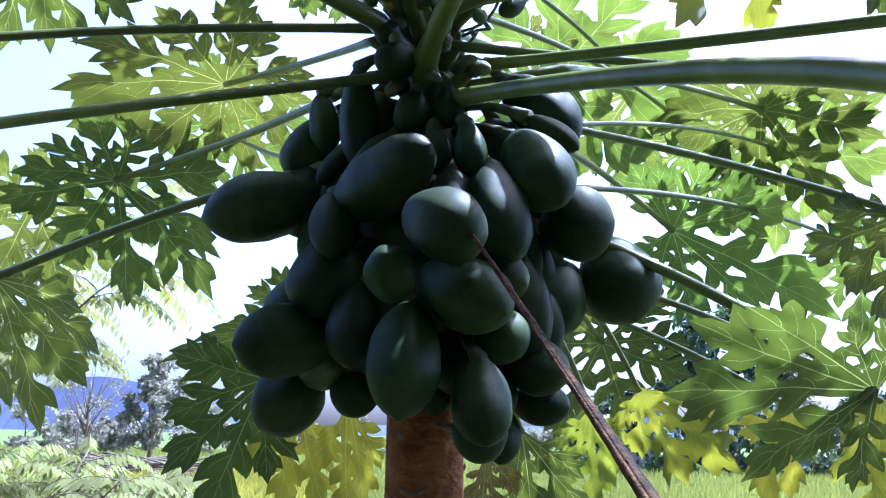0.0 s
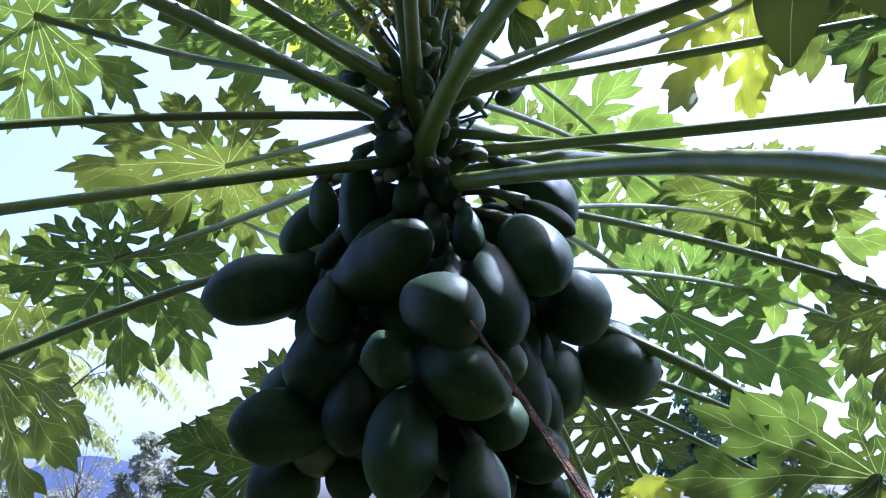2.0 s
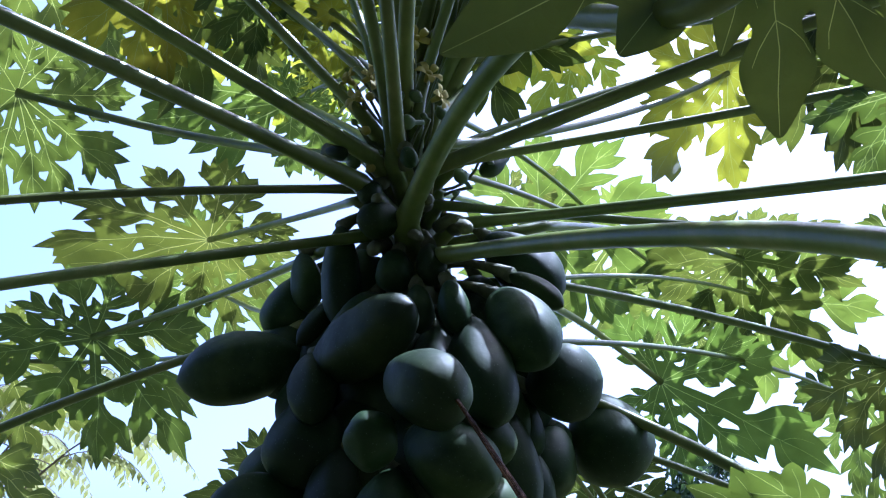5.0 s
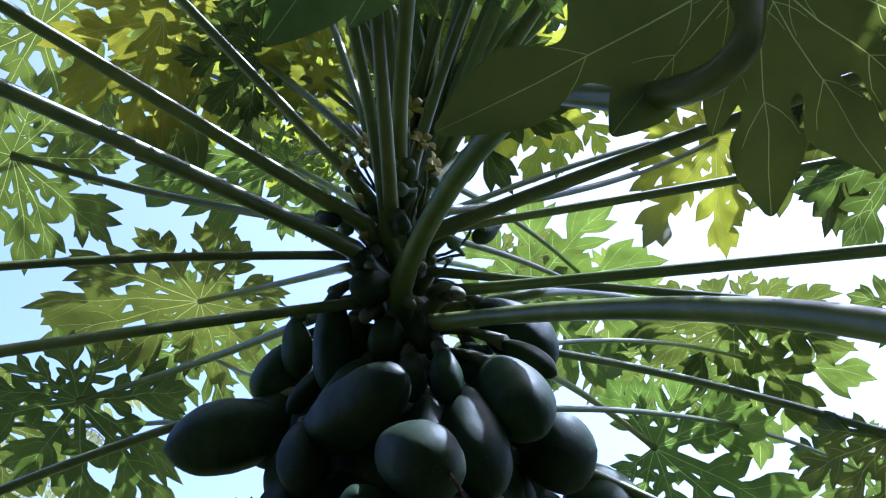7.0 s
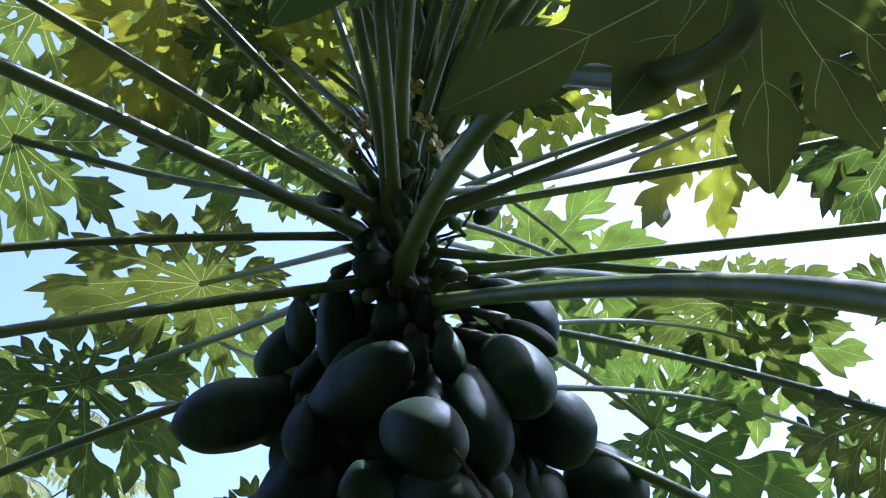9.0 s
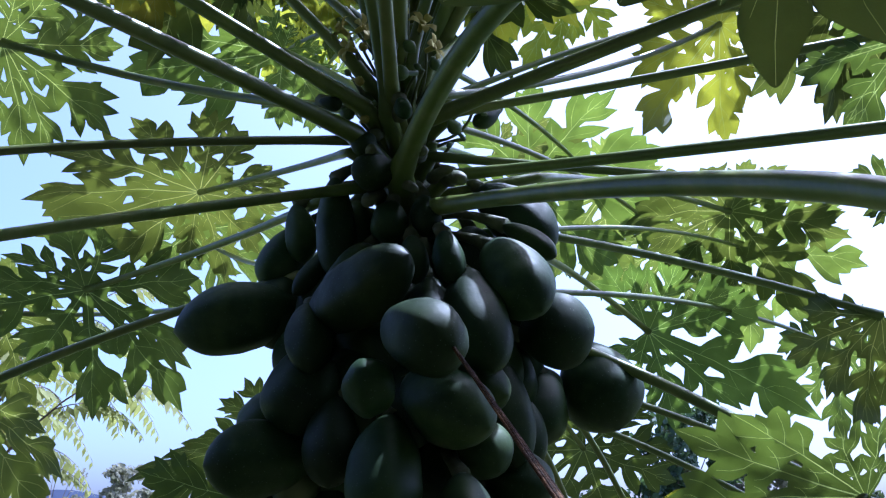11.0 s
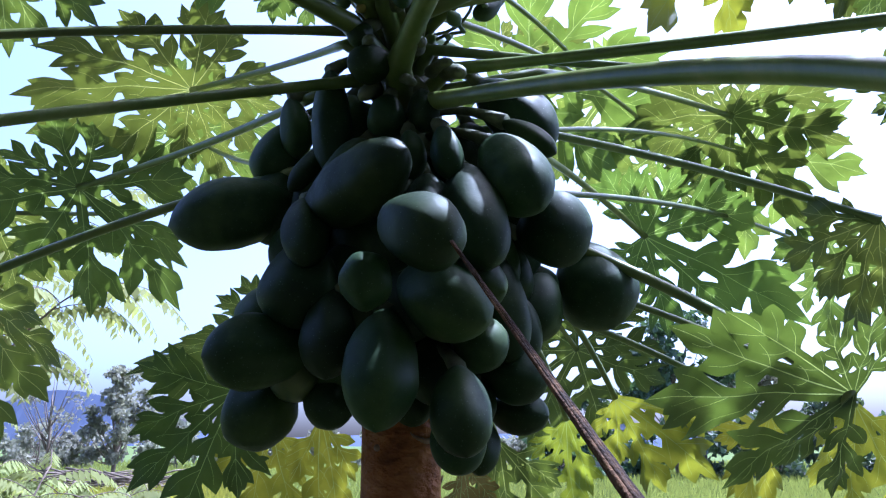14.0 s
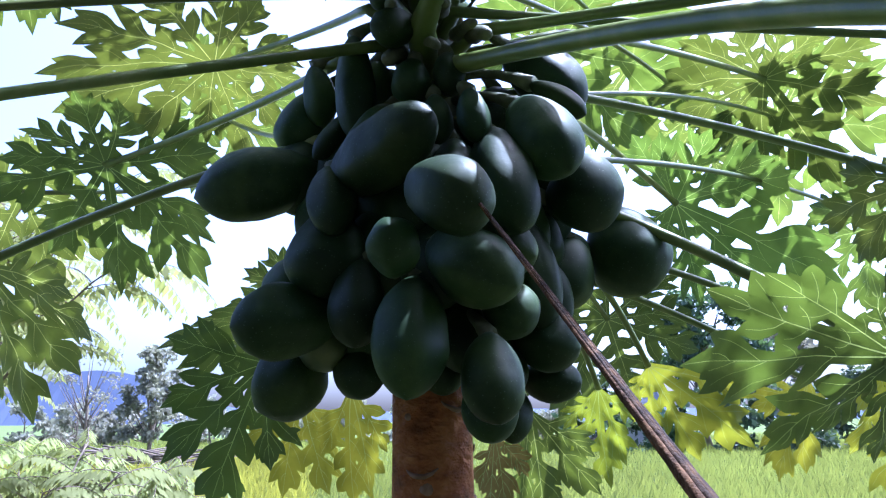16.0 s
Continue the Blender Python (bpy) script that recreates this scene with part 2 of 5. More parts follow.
def blade(name, base, tip, normal, parent, seed, mat, label="", droop=0.16, rays=(), lobes=9, step=0, simple=False, slim=1.0, fine=True):
    """A papaya leaf: deep lobes round the end of its stalk, each cut again into blunt side lobes with drop-shaped gaps between,
    with pale veins to every lobe. rays: the angle and length of each lobe, where they are known."""
    rnd = random.Random(seed)
    base, tip, normal = Vector(base), Vector(tip), Vector(normal).normalized()
    along = tip - base
    size = along.length
    along.normalize()
    side = along.cross(normal).normalized()
    up = side.cross(along)
    step = step or 300 / (lobes - 1)
    if not rays:
        rays = []
        for i in range(lobes):
            k = i - (lobes - 1) / 2
            rays.append((k * step + rnd.uniform(-4, 4), size * (1 - 0.42 * (abs(k) / (lobes / 2)) ** 1.8) * rnd.uniform(0.88, 1.08)))
    full_set = [rays[0]]
    for one, two in zip(rays, rays[1:]):
        if 50 < two[0] - one[0] < 120 and not simple:
            full_set.append(((one[0] + two[0]) / 2 + rnd.uniform(-4, 4), (one[1] + two[1]) / 2 * rnd.uniform(0.82, 1.0)))
        full_set.append(two)
    rays = full_set
    mean = sum(q[1] for q in rays) / len(rays)
    web = mean * (0.17 if simple else rnd.uniform(0.18, 0.22))
    outlines, lines, moods = [], [], []
    hub = []
    for i, (deg, reach, *own) in enumerate(rays):
        girth = own[0] if own else slim
        ang = radians(deg)
        ahead = Vector((math.sin(ang), math.cos(ang)))
        across = Vector((ahead.y, -ahead.x))
        gaps = (deg - rays[i - 1][0] if i else 60, rays[i + 1][0] - deg if i + 1 < len(rays) else 60)
        room = [math.tan(radians(min(max(g, 11) / 2, 27))) for g in gaps]
        bend = rnd.uniform(-0.10, 0.10)
        moods.append((ang, reach, rnd.uniform(-0.10, 0.10), droop * rnd.uniform(0.6, 1.6), rnd.uniform(-0.04, 0.20), rnd.uniform(-0.3, 0.3)))

        def spot(u, v):
            """From shares of the lobe's length, along and across, to the leaf's plane."""
            return ahead * (u * reach) + across * ((v + bend * u * u) * reach)

        def put(points):
            outlines.append([spot(p.y, p.x) for p in points])

        # the strip along the midrib and its pointed end, or the whole spade of a little-cut lobe
        if simple:
            half = [(0.035, 0.0), (0.12, 0.12), (0.24, 0.28), (0.33, 0.42), (0.31, 0.47), (0.20, 0.50), (0.13, 0.54), (0.14, 0.59), (0.21, 0.66), (0.23, 0.72), (0.20, 0.79), (0.10, 0.91)]
            wave = [rnd.uniform(0.85, 1.15) * girth for _ in range(2)]
            ring = [Vector((-v * wave[0], u)) for v, u in half] + [Vector((0, 1.0))] + [Vector((v * wave[1], u)) for v, u in half[::-1]]
            for _ in range(2):
                ring = [p.lerp(q, t) for p, q in zip(ring, ring[1:] + ring[:1]) for t in (0.25, 0.75)]
            put(ring)
        else:
            broad = 0.042 * slim
            put([Vector((-0.03, 0)), Vector((-broad, 0.2)), Vector((-broad, 0.6)), Vector((-broad * 1.5, 0.8)), Vector((-broad * 1.2, 0.9)), Vector((0, 1.0)),
                 Vector((broad * 1.2, 0.9)), Vector((broad * 1.5, 0.8)), Vector((broad, 0.6)), Vector((broad, 0.2)), Vector((0.03, 0))])
        lines.append(([spot(q / 6 * 0.97, 0) for q in range(7)], 0.0010 * min(1.2, reach / 0.3), 0.0003))
        for sg, wide in ((-1, room[0]), (1, room[1])):
            at = [0.24, 0.60] if simple else [0.34, 0.52, 0.69, 0.83] if rnd.random() < 0.6 else [0.37, 0.58, 0.77]
            for k, u in enumerate(at):
                u += rnd.uniform(-0.025, 0.025)
                gap = ((at[k + 1] if k + 1 < len(at) else 1.0) - at[k])
                lean = radians(rnd.uniform(40, 56) - 8 * k)
                want = (0.30, 0.22)[k] if simple else 0.42 * math.sin(math.pi * min(0.97, u + 0.12)) ** 0.8 * rnd.uniform(0.85, 1.15)
                long_ = min(want, (2.0 if simple else (0.92, 1.08, 1.22, 1.28)[k]) * wide * (u + 0.08) / math.sin(lean)) * (0.6 + 0.4 * slim)
                way = Vector((sg * math.sin(lean), math.cos(lean)))
                full = min(gap * (0.37, 0.40, 0.41, 0.41)[k] * rnd.uniform(0.88, 1.08) * (0.7 + 0.3 * slim), long_ * 0.46)
                if not simple:
                    put(club(Vector((0, u - 0.05)), way, long_ + 0.04, full * (0.66, 0.68, 0.7, 0.72)[k], full, rnd.uniform(1.15, 1.6)))
                if long_ > 0.2 and not simple and rnd.random() < 0.8:
                    turn = lean + radians(rnd.choice((-38, 42)))
                    put(club(Vector((0, u - 0.05)) + way * long_ * 0.52, Vector((sg * math.sin(turn), math.cos(turn))), long_ * rnd.uniform(0.30, 0.42), full * 0.5, full * 0.55, 1.2))
                p0, p1 = Vector((0, u - 0.07)), Vector((0, u - 0.05)) + way * long_ * 0.92
                mid = p0.lerp(p1, 0.5) + Vector((sg * 0.018, -0.012))
                lines.append(([spot(q.y, q.x) for q in (p0 * (1 - t) ** 2 + mid * 2 * t * (1 - t) + p1 * t * t for t in (0, 0.33, 0.67, 1.0))], 0.00045, 0.00025))
        # the undivided middle of the leaf
        if i:
            gap = deg - rays[i - 1][0]
            m = ang - radians(gap / 2)
            hub.append(Vector((math.sin(m), math.cos(m))) * web * (1.0 if gap < 50 else max(0.25, 1.0 - (gap - 50) / 60)))
        hub.append(ahead * web * 1.15)
    outlines.append(hub + [Vector((0, 0))] if rays[-1][0] - rays[0][0] < 300 else hub)

    flat, loops = [], []
    for line in outlines:
        if len(line) < 3:
            continue
        if sum(p.x * q.y - q.x * p.y for p, q in zip(line, line[1:] + line[:1])) < 0:
            line = line[::-1]
        loops.append(list(range(len(flat), len(flat) + len(line))))
        flat += line
    ties, ribs = [], []
    for points, r0, r1 in lines if fine else lines[:1]:  # the veins, as tapered strips in the sheet
        left, right = [], []
        for i, p in enumerate(points):
            way = (points[min(i + 1, len(points) - 1)] - points[max(i - 1, 0)]).normalized()
            r = r0 + (r1 - r0) * i / (len(points) - 1)
            left.append(p + Vector((way.y, -way.x)) * r)
            right.append(p - Vector((way.y, -way.x)) * r)
            if i:
                ribs.append((*points[i - 1], *p, r + (r0 - r1) / len(points)))
        k, count = len(flat), len(left)
        flat += left + right
        ties += [(k + i, k + i + 1) for i in range(count - 1)] + [(k + count + i, k + count + i + 1) for i in range(count - 1)] + [(k + count - 1, k + 2 * count - 1)]
    reach_most = max(q[1] for q in rays)
    grid = reach_most / 7
    for gx in range(-7, 8):
        for gy in range(-7, 8):
            flat.append(Vector((gx + rnd.uniform(-.3, .3) + 0.5 * (gy % 2), gy + rnd.uniform(-.3, .3))) * grid)
    spots, _, tris, _, _, inside = geometry.delaunay_2d_cdt(flat, ties, loops, 1, 1e-5)
    middles = np.array([[sum(spots[q][0] for q in t) / 3, sum(spots[q][1] for q in t) / 3] for t in tris])
    rib = np.array(ribs)
    run = rib[:, 2:4] - rib[:, 0:2]
    long2 = np.maximum((run * run).sum(1), 1e-12)
    offx, offy = middles[:, 0:1] - rib[None, :, 0], middles[:, 1:2] - rib[None, :, 1]
    share = np.clip((offx * run[:, 0] + offy * run[:, 1]) / long2, 0, 1)
    veined = ((offx - share * run[:, 0]) ** 2 + (offy - share * run[:, 1]) ** 2 < rib[:, 4] ** 2).any(1)

    def lifted(p):
        r, a = p.length, math.atan2(p.x, p.y)
        total = z = 0.0
        for ang, reach, tilt, bow, fold, twist in moods:
            d = (a - ang + math.pi) % (2 * math.pi) - math.pi
            w = math.exp(-(d / 0.20) ** 2) + 1e-6
            c = math.cos(d) * r / reach
            if c > 0:
                x = math.sin(d) * r / reach
                free = min(1.0, max(0.0, (c - 0.15) / 0.25))
                z += w * reach * ((tilt * c - bow * c * c) * c + (fold * abs(x) + twist * x * c) * free + 0.020 * free * math.sin(13 * c + 21 * abs(x) + seed + ang * 3))
            total += w
        z = z / total
        return base + side * p.x + along * p.y + up * z

    bm = bmesh.new()
    verts = {}
    for tri, owners, pale in zip(tris, inside, veined):
        if not owners:
            continue
        for q in tri:
            if q not in verts:
                verts[q] = bm.verts.new(lifted(spots[q]))
        try:
            bm.faces.new([verts[q] for q in tri]).material_index = 1 if pale else 0
        except ValueError:
            pass
    return part(name, bm, [mat, VEIN], parent, label)


def stem_axis(z):
    """The middle of the trunk and upper stem at a height."""
    return Vector((-0.02 - 0.042 * max(0, z - 1.9), 1.40 + 0.033 * max(0, z - 1.9), z))


def petiole(p0, mid, p1, r0, r1, parent, mat=None, label="", rooted=True):
    """A leaf stalk, swollen where it leaves the stem."""
    bm = bmesh.new()
    pts = arc(p0, mid, p1, 22)
    count = len(pts)
    rad = []
    for i in range(count):
        t = i / (count - 1)
        rad.append(1.15 * (r0 * (1 - t) + r1 * t) * (1 + 0.30 * max(0, 1 - t / 0.10) + 0.25 * max(0, (t - 0.95) / 0.05)))
    root = stem_axis(pts[0].z - 0.015)
    gap = (pts[0] - root).length
    if rooted and gap > 0.045:
        way = (pts[0] - root) / gap
        pts = [root + way * 0.035, root + way * (0.035 + 0.4 * (gap - 0.035))] + pts
        rad = [rad[0] * 1.45, rad[0] * 1.15] + rad
    tube(bm, pts, rad, 12, 0.9)
    return part("petiole", bm, mat or PETIOLE, parent, label)


def furrowed_stalk(p0, mid, p1, r0, r1, parent, label):
    """A shrunken dry leaf stalk: stiff ribs side by side with deep furrows between."""
    bm, r = bmesh.new(), random.Random(77)
    pts = arc(p0, mid, p1, 40)
    side = (pts[1] - pts[0]).cross(Vector((0, 0, 1))).normalized()
    for rib in range(9):
        strand, rad = [], []
        a0, thick, drift = 2 * math.pi * rib / 8, r.uniform(0.34, 0.48), r.uniform(-0.25, 0.25)
        for i, p in enumerate(pts):
            way = (pts[min(i + 1, 39)] - pts[max(i - 1, 0)]).normalized()
            side = (side - way * side.dot(way)).normalized()
            up, t = side.cross(way), i / 39
            rr = (r0 * (1 - t) + r1 * t) * (1 + 0.04 * math.sin(i * 1.3 + rib))
            a = a0 + 0.5 * t + drift * t
            strand.append(p + (side * math.cos(a) + up * math.sin(a) * 0.8) * rr * (0.66 if rib < 8 else 0.0))
            rad.append(rr * (thick if rib < 8 else 0.62))
        tube(bm, strand, rad, 10)
    return part("dead_stalk", bm, DRY, parent, label)


def papaya(stem, tip, width, parent, seed, mat=None, label="", stalk=None):
    """A hanging fruit: a narrow neck, a full belly with faint ridges and a blunt nipple at its tip."""
    rnd = random.Random(seed)
    stem, tip = Vector(stem), Vector(tip)
    way = tip - stem
    length = way.length
    side, up = frame_along(way, Vector((0.1, 0.3, 1)))
    way.normalize()
    belly, neck = rnd.uniform(0.54, 0.64), rnd.uniform(0.40, 0.6)
    nose, ridge = rnd.uniform(0.52, 0.66), rnd.uniform(0.03, 0.06)
    ph, lean = rnd.uniform(0, 6), rnd.uniform(-0.05, 0.05)
    bm = bmesh.new()
    rows, sides, count = [], 30, 26
    for i in range(count + 1):
        t = i / count
        if t < belly:
            q = t / belly
            r = math.sin(q * math.pi / 2) ** (0.42 + neck * 0.30)
        else:
            q = (t - belly) / (1 - belly)
            r = max(0.0, 1 - q ** 2.2) ** nose
        nip = 0.012 * math.exp(-((1 - t) / 0.02) ** 2)
        c = stem + way * length * (t + nip) + side * lean * length * math.sin(t * 3.1)
        row = []
        for k in range(sides):
            a = 2 * math.pi * k / sides
            rr = r * width / 2 * (1 + ridge * math.cos(5 * a + ph + 0.5 * t) * math.sin(t * math.pi) ** 0.7 + 0.02 * math.cos(2 * a + ph) + 0.012 * math.cos(10 * a + 2 * ph) * t)
            spot = c + (side * math.cos(a) + up * math.sin(a)) * max(rr, 0.0008)
            swell = 0.075 * noise.noise(spot * 13 + Vector((seed, 0, 0))) + 0.02 * noise.noise(spot * 40)
            row.append(bm.verts.new(c + (spot - c) * (1 + swell)))
        rows.append(row)
    for a, b in zip(rows, rows[1:]):
        for k in range(sides):
            bm.faces.new((a[k], a[(k + 1) % sides], b[(k + 1) % sides], b[k]))
    bm.faces.new(rows[0][::-1])
    bm.faces.new(rows[-1])
    fruit = part("fruit", bm, mat or FRUIT, parent, label)
    # the stalk runs back to the trunk, with a small five-pointed collar on the fruit
    st = bmesh.new()
    root = Vector(stalk) if stalk else stem - way * 0.06
    tube(st, arc(root, (root + stem) / 2 + Vector((0, 0, 0.012)), stem + way * 0.004, 6), [0.009, 0.008, 0.008, 0.008, 0.010, 0.014], 8)
    part("stalk", st, CALYX, fruit)
    return fruit


def flower(at, seed):
    """A small waxy flower: a pale tube with five twisted petals."""
    r = random.Random(seed + 900)
    k_ = 1.15
    at = Vector(at)
    way = Vector((r.uniform(-1, 1), r.uniform(-1.4, -0.2), r.uniform(-0.3, 0.9))).normalized()
    side, up = frame_along(way)
    bm = bmesh.new()
    tube(bm, [at - way * 0.016, at - way * 0.004, at + way * 0.004], [0.004, 0.0055, 0.006], 8)
    root = stem_axis(at.z - 0.02)
    tube(bm, arc(root + (at - root) * 0.4, root.lerp(at, 0.7) - Vector((0, 0, 0.008)), at - way * 0.014, 6), [0.003] * 6, 6, 1.0, 1)
    for k in range(5):
        a = 2 * math.pi * k / 5 + r.uniform(-.2, .2)
        d = side * math.cos(a) + up * math.sin(a)
        t = way.cross(d)
        rows = []
        for u, w, z in ((0, 0.003, 0), (0.4, 0.0065, 0.006), (0.75, 0.006, 0.007), (1.0, 0.0015, 0.002)):
            c = at + d * (0.003 + 0.020 * u) * k_ + way * z * k_ + t * 0.004 * u
            rows.append([bm.verts.new(c - t * w * k_), bm.verts.new(c + way * 0.001), bm.verts.new(c + t * w * k_)])
        for p, q in zip(rows, rows[1:]):
            for j in range(2):
                bm.faces.new((p[j], p[j + 1], q[j + 1], q[j]))
    return part("flower", bm, [FLOWER, CALYX], tree, "small cream five-petalled flower")


def bud(at, size, seed):
    r = random.Random(seed + 700)
    at = Vector(at)
    way = Vector((r.uniform(-1, 1), r.uniform(-1, 0.2), r.uniform(-.6, .8))).normalized()
    bm = bmesh.new()
    tube(bm, [at + way * size * k for k in (-2.2, -1.0, -0.9, -0.5, 0.1, 0.7, 1.1, 1.35)], [size * k for k in (0.3, 0.3, 0.5, 0.85, 1.0, 0.75, 0.4, 0.08)], 12)
    root = stem_axis(at.z - 0.02)
    tube(bm, arc(root + (at - root) * 0.4, root.lerp(at, 0.7) - Vector((0, 0, 0.006)), at - way * size * 2, 6), [0.003] * 6, 6, 1.0, 1)
    return part("bud", bm, [FLOWER if seed % 4 == 1 else YOUNG, CALYX], tree)


def stub(root, end, radius):
    bm = bmesh.new()
    root, end = Vector(root), Vector(end)
    tube(bm, arc(root, (root + end) / 2 + Vector((0, 0, 0.004)), end, 6), [radius * k for k in (1.3, 1.1, 1.0, 0.98, 0.95, 0.6)], 10, 0.9)
    return part("stalk_stub", bm, CALYX, tree, "pale cut stub of an old leaf stalk")


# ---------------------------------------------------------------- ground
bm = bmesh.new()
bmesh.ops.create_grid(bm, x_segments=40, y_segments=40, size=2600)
tagged(part("ground", bm, GROUND), "flat green field reaching to the far trees, shade in its colour near the tree", "field", kind="structure")


# unseen dark walls, added behind and beside the eye to cut sky light
def sky_block(name, x0, y0, x1, y1, height):
    bm = bmesh.new()
    a, b = Vector((x0, y0, 0)), Vector((x1, y1, 0))
    count = round((b - a).length / 0.28)
    turn = math.atan2(y1 - y0, x1 - x0)
    for i in range(count):
        c = a.lerp(b, (i + 0.5) / count)
        bmesh.ops.create_cube(bm, size=1, matrix=Matrix.Translation((c.x, c.y, height / 2)) @ Matrix.Rotation(turn, 4, "Z")
                              @ Matrix.Translation((0, 0.008 * math.sin(i * 2.3), 0)) @ Matrix.Diagonal(((b - a).length / count - 0.006, 0.05, height, 1)))
    return tagged(part(name, bm, DARK_WOOD, smooth=False), "unseen dark board wall added to keep sky light off the fruit", "wall", kind="structure")


sky_block("sky_block_south", -4.6, -2.4, 4.6, -2.4, 7.6)
sky_block("sky_block_west", -4.7, 1.2, -4.7, -2.4, 5.4)
sky_block("sky_block_east", 4.7, -2.4, 4.7, 1.2, 4.8)


# ---------------------------------------------------------------- the papaya tree
tree = thing("papaya_tree", (-0.02, 1.40, 0.0), "papaya tree with a dense cluster of green fruit under spreading leaves", "tree")
rnd = random.Random(5)
bm = bmesh.new()
tube(bm, [Vector((-0.028 + 0.004 * math.sin(i * 0.7), 1.40, -0.05 + i * 0.1)) for i in range(21)],
     [0.078 - 0.0008 * i + (0.02 if i < 2 else 0) for i in range(21)], 28, 1.0, 0, 0.03, rnd)
part("trunk", bm, BARK, tree, "reddish-brown papaya trunk with leaf scars")
bm = bmesh.new()
tube(bm, [Vector((-0.02 - 0.0025 * i, 1.40 + 0.002 * i, 1.9 + i * 0.06)) for i in range(15)],
     [0.074 - 0.0030 * i for i in range(15)], 24, 1.0, 0, 0.05, rnd)
part("stem", bm, SHOOT, tree, "green upper stem crowded with stalk bases")

# broad crescent leaf scars up the bare trunk
for i in range(44):
    a, z = 0.6 + i * 2.4, 0.30 + i * 0.034
    r = 0.078 - 0.008 * z
    bm = bmesh.new()
    pts, rad = [], []
    for k in range(11):
        w = (k - 5) / 5
        b = a + w * 0.42
        pts.append(Vector((-0.028 + math.cos(b) * r, 1.40 + math.sin(b) * r, z - 0.013 * (1 - w * w) + rnd.uniform(-.001, .001))))
        rad.append(0.0012 + 0.0035 * (1 - w * w))
    tube(bm, pts, rad, 6)
    part("leaf_scar", bm, SCAR, tree)

# knots on the bare trunk
for i in range(14):
    a, z = -2.6 + i * 0.83, 1.02 + (i * 0.37) % 0.62
    r = 0.077 - 0.008 * z
    bm = bmesh.new()
    way = Vector((math.cos(a), math.sin(a), 0))
    c = Vector((-0.028, 1.40, z)) + way * (r - 0.004)
    size = 0.006 + 0.005 * rnd.random()
    tube(bm, [c - way * 0.004, c + way * 0.003, c + way * 0.007, c + way * 0.009], [size * 1.3, size * 1.15, size * 0.7, size * 0.2], 10)
    part("knot", bm, SCAR, tree)

# old stalk scars on the green upper stem
for i in range(30):
    a, z = 1.1 + i * 2.4, 2.02 + i * 0.021
    r = 0.0745 - 0.05 * (z - 1.9)
    c = stem_axis(z)
    bm = bmesh.new()
    pts, rad = [], []
    for k in range(9):
        w = (k - 4) / 4
        b = a + w * 0.5
        pts.append(Vector((c.x + math.cos(b) * r, c.y + math.sin(b) * r, z - 0.012 * (1 - w * w))))
        rad.append(0.0015 + 0.0045 * (1 - w * w))
    tube(bm, pts, rad, 6)
    part("stalk_scar", bm, SCAR if i % 3 else SHOOT, tree)
# the fruit, from the crown of the cluster down
papaya((-0.213, 1.370, 1.917), (-0.427, 1.350, 1.864), 0.123, tree, 1, None, '', (-0.082, 1.392, 1.977))
papaya((-0.054, 1.120, 1.817), (0.037, 1.000, 1.751), 0.100, tree, 2, None, '', (-0.028, 1.341, 1.882))
papaya((-0.190, 1.270, 1.859), (-0.028, 1.100, 1.914), 0.106, tree, 3, None, '', (-0.069, 1.364, 1.954))
papaya((-0.159, 1.290, 2.128), (-0.144, 1.280, 1.933), 0.068, tree, 4, None, '', (-0.076, 1.368, 2.188))
papaya((-0.237, 1.360, 2.107), (-0.216, 1.360, 1.992), 0.057, tree, 5, None, '', (-0.090, 1.395, 2.167))
papaya((-0.235, 1.400, 2.076), (-0.280, 1.400, 1.953), 0.094, tree, 6, None, '', (-0.090, 1.406, 2.136))
papaya((0.103, 1.220, 1.975), (0.169, 1.130, 1.839), 0.103, tree, 7, None, 'large green papaya fruit with sunlit shoulder', (0.009, 1.355, 2.035))
papaya((0.098, 1.340, 2.131), (0.220, 1.290, 1.998), 0.106, tree, 8, None, '', (0.021, 1.381, 2.191))
papaya((0.130, 1.250, 2.022), (0.209, 1.210, 1.952), 0.042, tree, 9, None, '', (0.015, 1.364, 2.082))
papaya((0.060, 1.220, 1.932), (0.095, 1.120, 1.748), 0.098, tree, 10, None, '', (0.001, 1.348, 1.992))
papaya((0.159, 1.320, 1.849), (0.273, 1.260, 1.848), 0.123, tree, 11, None, '', (0.034, 1.376, 1.909))
papaya((0.287, 1.470, 1.872), (0.343, 1.430, 1.708), 0.149, tree, 12, None, '', (0.037, 1.414, 1.932))
papaya((-0.079, 1.130, 1.695), (-0.079, 1.020, 1.732), 0.069, tree, 13, None, '', (-0.029, 1.341, 1.729))
papaya((-0.189, 1.260, 1.886), (-0.174, 1.190, 1.762), 0.073, tree, 14, None, '', (-0.059, 1.354, 1.932))
papaya((-0.186, 1.280, 1.820), (-0.199, 1.220, 1.678), 0.119, tree, 15, None, '', (-0.069, 1.365, 1.880))
papaya((-0.029, 1.200, 1.748), (0.084, 1.090, 1.666), 0.108, tree, 16, None, '', (-0.023, 1.340, 1.808))
papaya((0.124, 1.290, 1.803), (0.139, 1.250, 1.620), 0.072, tree, 17, None, '', (0.028, 1.364, 1.863))
papaya((0.177, 1.450, 1.804), (0.244, 1.420, 1.770), 0.067, tree, 18, None, '', (0.038, 1.415, 1.864))
papaya((0.183, 1.420, 1.802), (0.199, 1.400, 1.689), 0.060, tree, 19, None, '', (0.040, 1.406, 1.862))
papaya((-0.162, 1.300, 1.658), (-0.317, 1.200, 1.628), 0.112, tree, 20, None, '', (-0.069, 1.365, 1.718))
